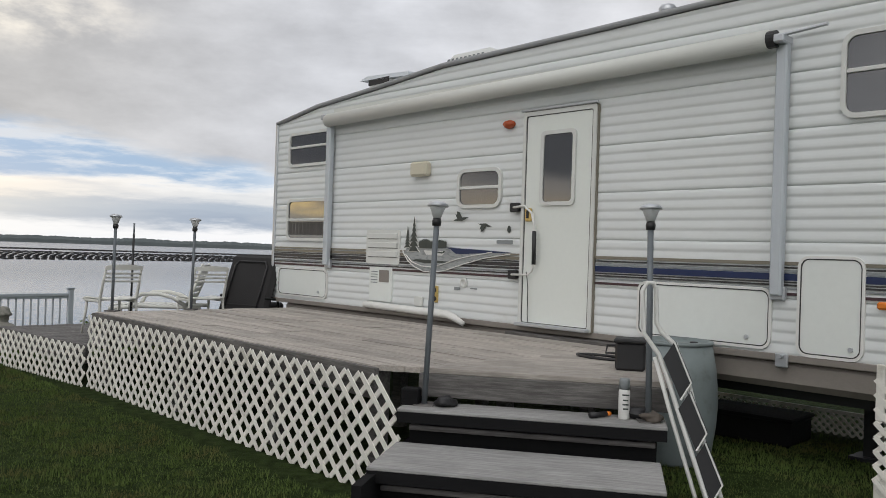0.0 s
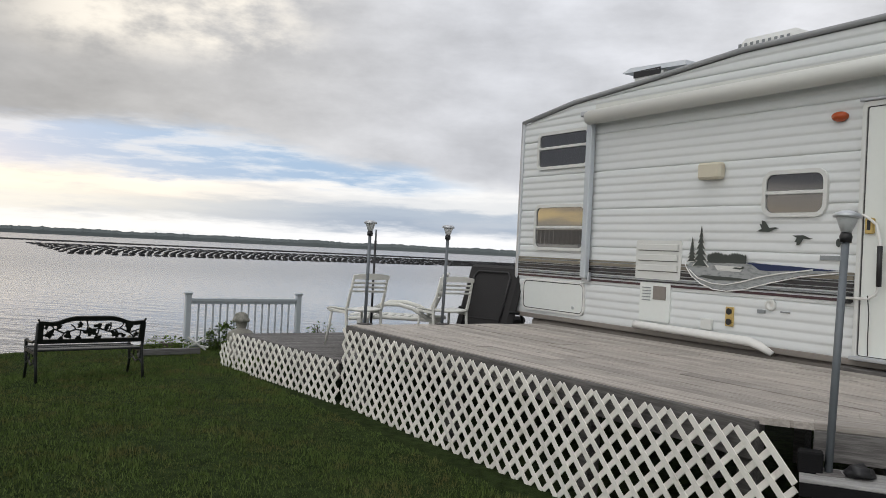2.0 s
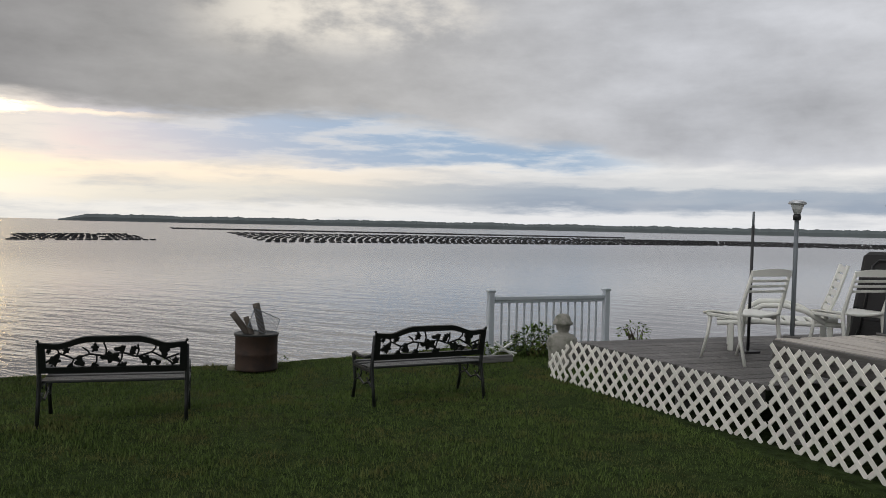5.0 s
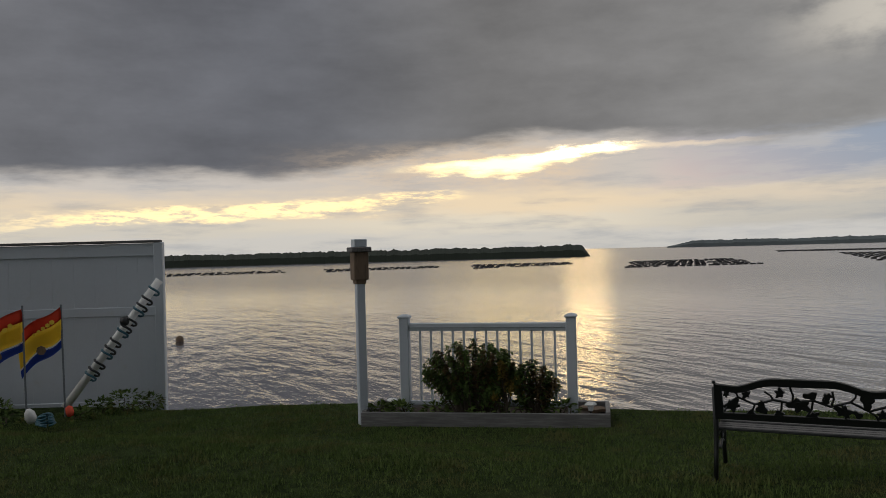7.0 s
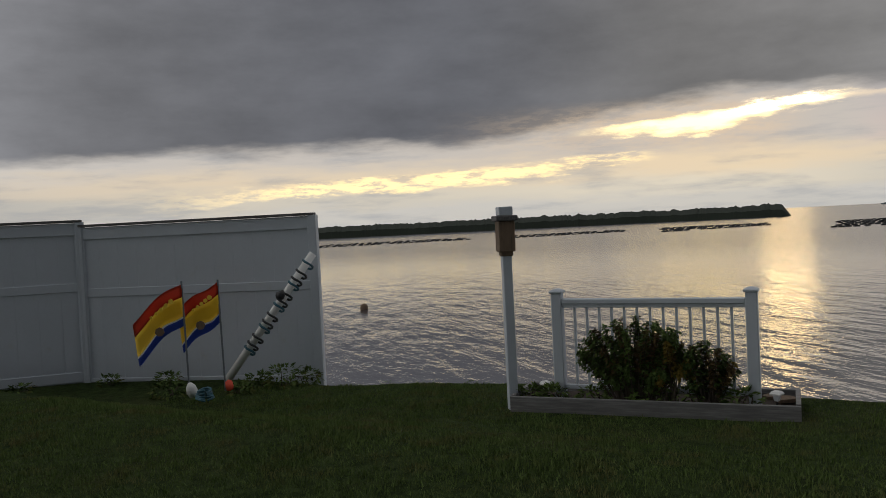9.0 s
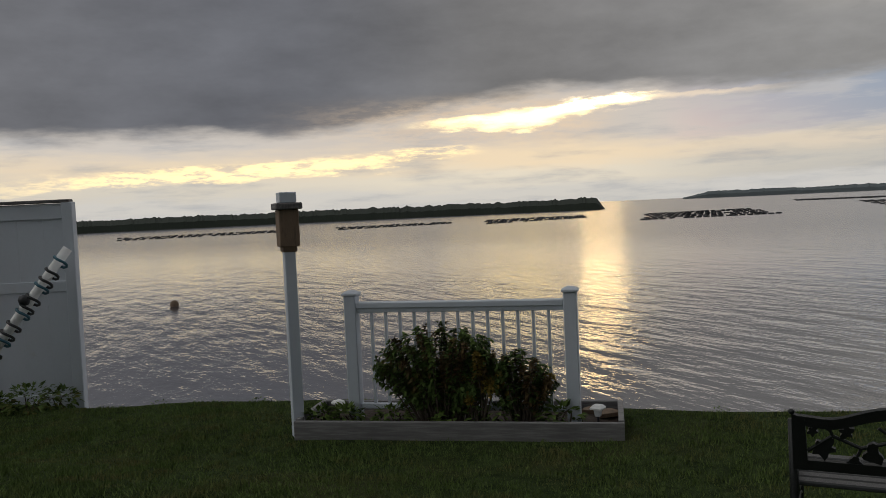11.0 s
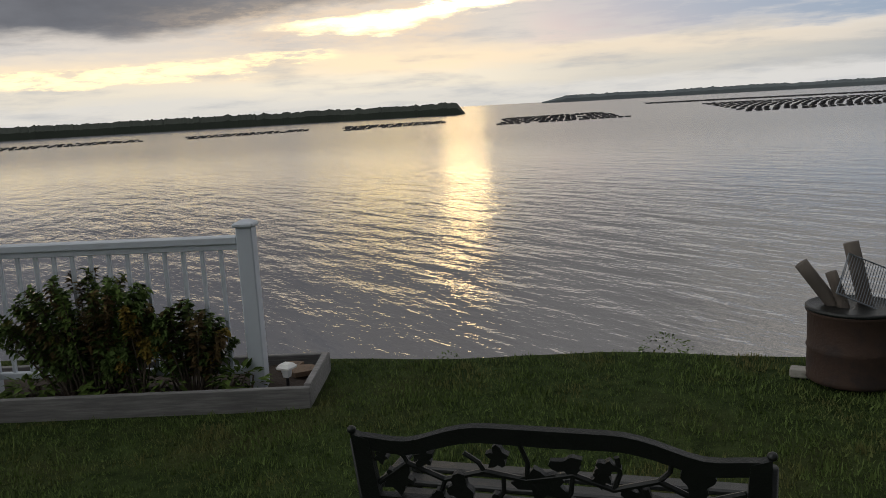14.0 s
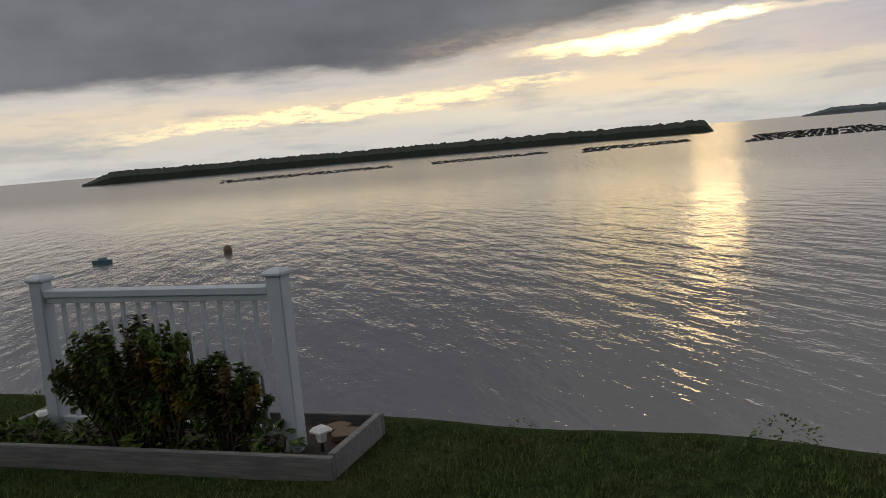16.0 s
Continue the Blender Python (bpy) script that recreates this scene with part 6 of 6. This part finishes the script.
def make_lounger():
    lo = thing("sun_lounger", BASE @ pose(-0.72, -1.10, LOW, 0, 0, 52) @ Matrix.Scale(0.85, 4), "white resin sun lounger with its back raised", "lounger")
    for y in (-0.28, 0.28):
        part("side_rail", tube(bmesh.new(), [(-0.75, y, 0.30), (-0.3, y, 0.34), (0.3, y, 0.34), (0.55, y, 0.34)], 0.028), "plastic", lo, "", True)
        part("armrest", tube(bmesh.new(), [(-0.45, y * 1.1, 0.33), (-0.40, y * 1.12, 0.45), (-0.28, y * 1.12, 0.52), (-0.05, y * 1.12, 0.53), (0.15, y * 1.12, 0.48), (0.35, y * 1.1, 0.36)], 0.03), "plastic", lo, "", True)
        part("back_rail", tube(bmesh.new(), [(0.34, y * 0.92, 0.36), (0.46, y * 0.92, 0.66), (0.56, y * 0.92, 0.98)], 0.02), "plastic", lo, "", True)
        for x in (-0.6, 0.4):
            part("leg", nbox((x, y, 0.16), (0.06, 0.05, 0.32), None, 0.008), "plastic", lo)
    for i in range(9):
        part("slat", nbox((-0.7 + i * 0.12, 0, 0.35), (0.09, 0.54, 0.022), None, 0.006), "plastic", lo)
    for i in range(7):
        part("back_slat", nbox((0, 0, 0), (0.016, 0.50, 0.07), pose(0.37 + i * 0.03, 0, 0.42 + i * 0.085, 0, 19, 0), 0.005), "plastic", lo)


make_lounger()


def make_recliner():
    m = BASE @ pose(-0.24, -0.34, LOW, 0, 0, -72)
    rec = thing("recliner_lounge", m, "folded lounge chair with a black padded back", "lounge chair")
    bm = bmesh.new()
    box(bm, (0, 0, 0.5), (0.12, 0.82, 0.94), pose(0, 0, 0.04, 0, -20, 0), 0.05)
    part("padded_back", bm, "cover", rec, "black quilted pad")
    bm = bmesh.new()
    tube(bm, [pose(0, 0, 0.04, 0, -20, 0) @ Vector(p) for p in ((0.08, -0.27, 0.1), (0.08, -0.27, 0.80), (0.08, -0.22, 0.86), (0.08, 0.22, 0.86), (0.08, 0.27, 0.80), (0.08, 0.27, 0.1))], 0.012)
    part("piping", bm, "black", rec, "", True)
    for y in (-0.3, 0.36):
        part("leg", tube(bmesh.new(), [(0.1, y, 0.0), (-0.05, y, 0.30), (-0.35, y, 0.0)], 0.014), "iron", rec, "", True)
        part("armrest", tube(bmesh.new(), [(-0.02, y * 1.15, 0.42), (-0.25, y * 1.15, 0.40), (-0.32, y * 1.15, 0.2)], 0.018), "iron", rec, "", True)
    part("seat_pad", nbox((-0.28, 0, 0.30), (0.5, 0.62, 0.09), None, 0.03), "cover", rec)


make_recliner()
mast = thing("garden_pole", BASE @ pose(-0.7, -1.57, LOW), "tall thin black pole standing on the lower deck", "pole")
part("shaft", rod(bmesh.new(), (0, 0, 0), (0.02, 0, 1.18), 0.014, None, 8), "black", mast, "", True)
part("tip", rod(bmesh.new(), (0.02, 0, 1.18), (0.022, 0, 1.31), 0.011, None, 8), "galv", mast, "", True)
part("foot", nbox((0, 0, 0.01), (0.16, 0.16, 0.02), None, 0.004), "black", mast)

# ---- things by the steps ----
def make_stool():
    st = thing("folding_step_stool", Matrix.Translation((2.85, 5.15, 0)), "white tubular folding step stool with black treads", "step stool")
    at0 = Vector((2.85, 5.15, 0))

    def p(x, y, z):
        return Vector((x, y, z)) - at0

    loop = [p(3.05, 5.0, 0.0), p(2.93, 5.08, 0.17), p(2.83, 5.14, 0.48), p(2.71, 5.20, 0.85), p(2.67, 5.22, 0.95), p(2.59, 5.24, 1.06), p(2.575, 5.24, 1.30), p(2.60, 5.24, 1.345), p(2.635, 5.26, 1.345), p(2.655, 5.27, 1.31), p(2.665, 5.28, 1.12), p(2.69, 5.27, 1.07), p(2.77, 5.26, 1.0), p(2.83, 5.24, 0.84), p(2.92, 5.2, 0.5), p(3.02, 5.14, 0.17), p(3.12, 5.08, 0.0)]
    part("front_frame", tube(bmesh.new(), loop, 0.0135), "white", st, "", True)
    part("rear_leg", tube(bmesh.new(), [p(2.655, 5.24, 0.93), p(2.75, 5.2, 0.6), p(2.90, 5.12, 0.1), p(2.93, 5.1, 0.0)], 0.012), "white", st, "", True)
    part("rear_leg", tube(bmesh.new(), [p(2.77, 5.3, 0.98), p(2.88, 5.27, 0.55), p(3.02, 5.2, 0.0)], 0.012), "white", st, "", True)
    for k in range(3):
        a = Vector((0.085, -0.03, -0.27)) * k
        q = [p(2.69, 5.185, 0.93) + a, p(2.755, 5.215, 1.02) + a, p(2.845, 5.18, 0.80) + a, p(2.785, 5.15, 0.71) + a]
        bm = bmesh.new()
        lo = [bm.verts.new(v) for v in q]
        hi = [bm.verts.new(v + Vector((0.012, 0.022, 0.005))) for v in q]
        bm.faces.new(lo), bm.faces.new(hi)
        for i in range(4):
            bm.faces.new((lo[i], lo[(i + 1) % 4], hi[(i + 1) % 4], hi[i]))
        tr = part("tread", bm, "black", st, "black ribbed tread")
        part("edging", tube(bmesh.new(), [q[3], q[2], q[1]], 0.006, 6), "white", tr)


make_stool()

drum = thing("plastic_drum", Matrix.Translation((3.08, 6.78, ground_z(3.08, 6.78))), "grey green plastic rain barrel under the trailer's edge", "barrel")
part("body", lathe(bmesh.new(), [(0.0, 0.0), (0.25, 0.0), (0.27, 0.03), (0.305, 0.28), (0.315, 0.45), (0.30, 0.66), (0.265, 0.86), (0.0, 0.86)], 36), "drum", drum, "", True)
part("rim", lathe(bmesh.new(), [(0.262, 0.862), (0.272, 0.868), (0.272, 0.888), (0.25, 0.892), (0.24, 0.87)], 36), "drum", drum, "", True)
part("cap", lathe(bmesh.new(), [(0.03, 0.862), (0.03, 0.885), (0.0, 0.887)], 14, pose(0.12, -0.06, 0)), "black", drum, "", True)

pot = thing("black_box", pose(2.63, 5.95, TOP + 0.006, 0, 0, -12), "small black lidded plastic box on the deck", "box")
part("body", nbox((0, 0, 0.09), (0.19, 0.17, 0.18), None, 0.015), "black", pot)
part("lid", nbox((0, 0, 0.19), (0.21, 0.19, 0.028), None, 0.008), "black", pot)
part("handle", tube(bmesh.new(), [(-0.095, 0, 0.15), (-0.15, -0.01, 0.15), (-0.16, -0.01, 0.10), (-0.095, 0, 0.10)], 0.008, 6), "black", pot)
hose = part("cable_loop", tube(bmesh.new(), [(0.20 * math.cos(a * 0.5) * (1 + 0.1 * math.sin(a)), 0.10 * math.sin(a * 0.5), 0.012) for a in range(13)], 0.012, 6), "black", None, "", True)
hose.matrix_world = pose(2.52, 6.5, TOP + 0.004, 0, 0, -40)
tagged(hose, "loop of black cable lying on the deck", "cable")

T1 = 0.554
can = thing("spray_can", pose(2.51, 5.36, T1, 0, 0, 0), "white spray can with a grey cap on the step", "spray can")
part("body", lathe(bmesh.new(), [(0.0, 0.0), (0.031, 0.0), (0.033, 0.006), (0.033, 0.155), (0.028, 0.17), (0.0, 0.172)], 20), "white", can, "", True)
part("cap", lathe(bmesh.new(), [(0.030, 0.17), (0.031, 0.22), (0.028, 0.232), (0.0, 0.233)], 20), "decalgrey", can, "grey cap", True)
for z, wd in ((0.14, 0.04), (0.11, 0.03), (0.085, 0.035), (0.06, 0.028)):
    part("print_bar", nbox((0.004, -0.0325, z), (wd, 0.003, 0.008)), "decaldark", can)
br = thing("paint_brush", pose(2.38, 5.36, T1 + 0.018, 0, 0, 35), "black handled tool lying on the step", "tool")
part("handle", rod(bmesh.new(), (-0.08, 0, 0), (0.04, 0, 0), 0.018, 0.015, 10), "black", br, "", True)
part("ferrule", rod(bmesh.new(), (0.04, 0, 0), (0.07, 0, 0), 0.013, None, 10), "orange", br, "", True)
for x, y, mat, lab, seed in ((2.66, 5.30, "log", "crumpled tan work glove on the step", 3), (2.60, 5.38, "black", "crumpled dark glove on the step", 8), (1.47, 5.48, "black", "dark crumpled rag by the lamp pole", 12)):
    bm = bmesh.new()
    bmesh.ops.create_icosphere(bm, subdivisions=3, radius=0.06)
    for v in bm.verts:
        v.co *= 1 + 0.5 * noise.noise(v.co * 22 + Vector((seed, 0, 0)))
        v.co.z = max(-0.028, v.co.z * 0.55)
        v.co.x *= 1.25
    g = part("work_glove" if seed != 12 else "rag", bm, mat, None, "", True)
    g.matrix_world = pose(x, y, T1 + 0.028, 0, 0, seed * 20)
    tagged(g, lab, "glove" if seed != 12 else "rag")
brk = part("post_bracket", nbox((0, 0, 0.05), (0.11, 0.09, 0.1), None, 0.008), "riser")
brk.matrix_world = pose(1.26, 5.50, T1, 0, 0, -7)
tagged(brk, "dark bracket block holding the lamp pole", "bracket")

skirt = thing("skirting_lattice", BASE @ pose(0, 0, 0), "white plastic lattice skirting beside the trailer", "lattice")
lattice(skirt, 7.50, 9.6, 0.12, [(7.50, 0.80), (9.6, 0.86)], -0.42, 0.085, 0.03)
part("edge_strip", nbox((7.53, -0.42, 0.72), (0.05, 0.03, 0.34), None, 0.005), "lattice", skirt)
part("rail", nbox((8.55, -0.40, 0.10), (2.1, 0.03, 0.2), None, 0.005), "lattice", skirt)
fallen = thing("fallen_lattice", BASE @ pose(0, 0, 0), "grey lattice strip standing behind the trailer's underside", "lattice")
lattice(fallen, 4.9, 8.6, 0.0, [(4.9, 0.17), (8.6, 0.22)], 1.75, 0.07, 0.02)
part("top_strip", nbox((6.75, 1.745, 0.2), (3.7, 0.03, 0.03), pose(0, 0, 0)), "lattice", fallen)

tote = thing("storage_tote", BASE @ pose(6.02, 1.05, 0.0, 0, 0, 4), "low black storage tote in the shade under the trailer", "tote")
part("body", nbox((0, 0, 0.10), (0.80, 0.5, 0.20), None, 0.02), "riser", tote)
part("lid", nbox((0, 0, 0.215), (0.84, 0.54, 0.035), None, 0.012), "riser", tote)

# ---- grass blades over the lawn that the walk passes ----
def make_grass():
    rng = np.random.default_rng(5)
    n = 620000
    s = rng.uniform(-4.34, 8.0, n)
    w = rng.uniform(-15.5, 1.6, n)
    keep = ~((s > -2.0) & (w > -2.85) & (s < 5.3))
    s, w = s[keep], w[keep]
    inv = BED.inverted() @ BASE
    verts = np.empty((len(s) * 3, 3))
    # tufts: taller, thicker clumps between close-cropped patches
    tuft = np.array([noise.noise((p * 6.5, q * 6.5, 0.0)) + 0.8 * noise.noise((p * 1.7, q * 1.7, 4.0)) for p, q in zip(s, w)])
    h = rng.uniform(0.012, 0.032, len(s)) * (1.0 + 1.0 * np.clip(tuft, -0.35, 0.8))
    a = rng.uniform(0, 2 * np.pi, len(s))
    r = np.stack([np.cos(a), np.sin(a)], 1)
    lean_xy = rng.normal(0, 0.013, (len(s), 2))
    z = np.array([lawn(p, q) for p, q in zip(s, w)])
    wide = 0.0055
    edge = 0.05 * np.sin(w * 1.3 + 2.0) + 0.05 * np.sin(w * 3.1 + 1) - 0.07
    z = z - 0.06 * np.clip((-4.15 + edge - s) / 0.15, 0, 1)
    ok = np.ones(len(s), bool)
    for i in range(len(s)):
        q = inv @ Vector((s[i], w[i], z[i]))
        ok[i] = not (-0.02 < q.x < BED_W + 0.02 and -0.02 < q.y < 0.74)
    s, w, z, h, r, lean_xy = s[ok], w[ok], z[ok], h[ok], r[ok], lean_xy[ok]
    verts = np.empty((len(s), 3, 3))
    p = np.stack([s, w], 1)
    verts[:, 0, :2], verts[:, 1, :2], verts[:, 2, :2] = p - r * wide, p + r * wide, p + lean_xy
    verts[:, 0, 2] = verts[:, 1, 2] = z - 0.012
    verts[:, 2, 2] = z + h
    verts = verts.reshape(-1, 3)
    mesh = bpy.data.meshes.new("grass")
    mesh.from_pydata(verts.tolist(), [], np.arange(len(verts)).reshape(-1, 3).tolist())
    ob = mesh_part("grass", mesh, "blade")
    ob.matrix_world = BASE
    tagged(ob, "short mown green grass blades over the lawn", "grass", "", "stuff")


make_grass()
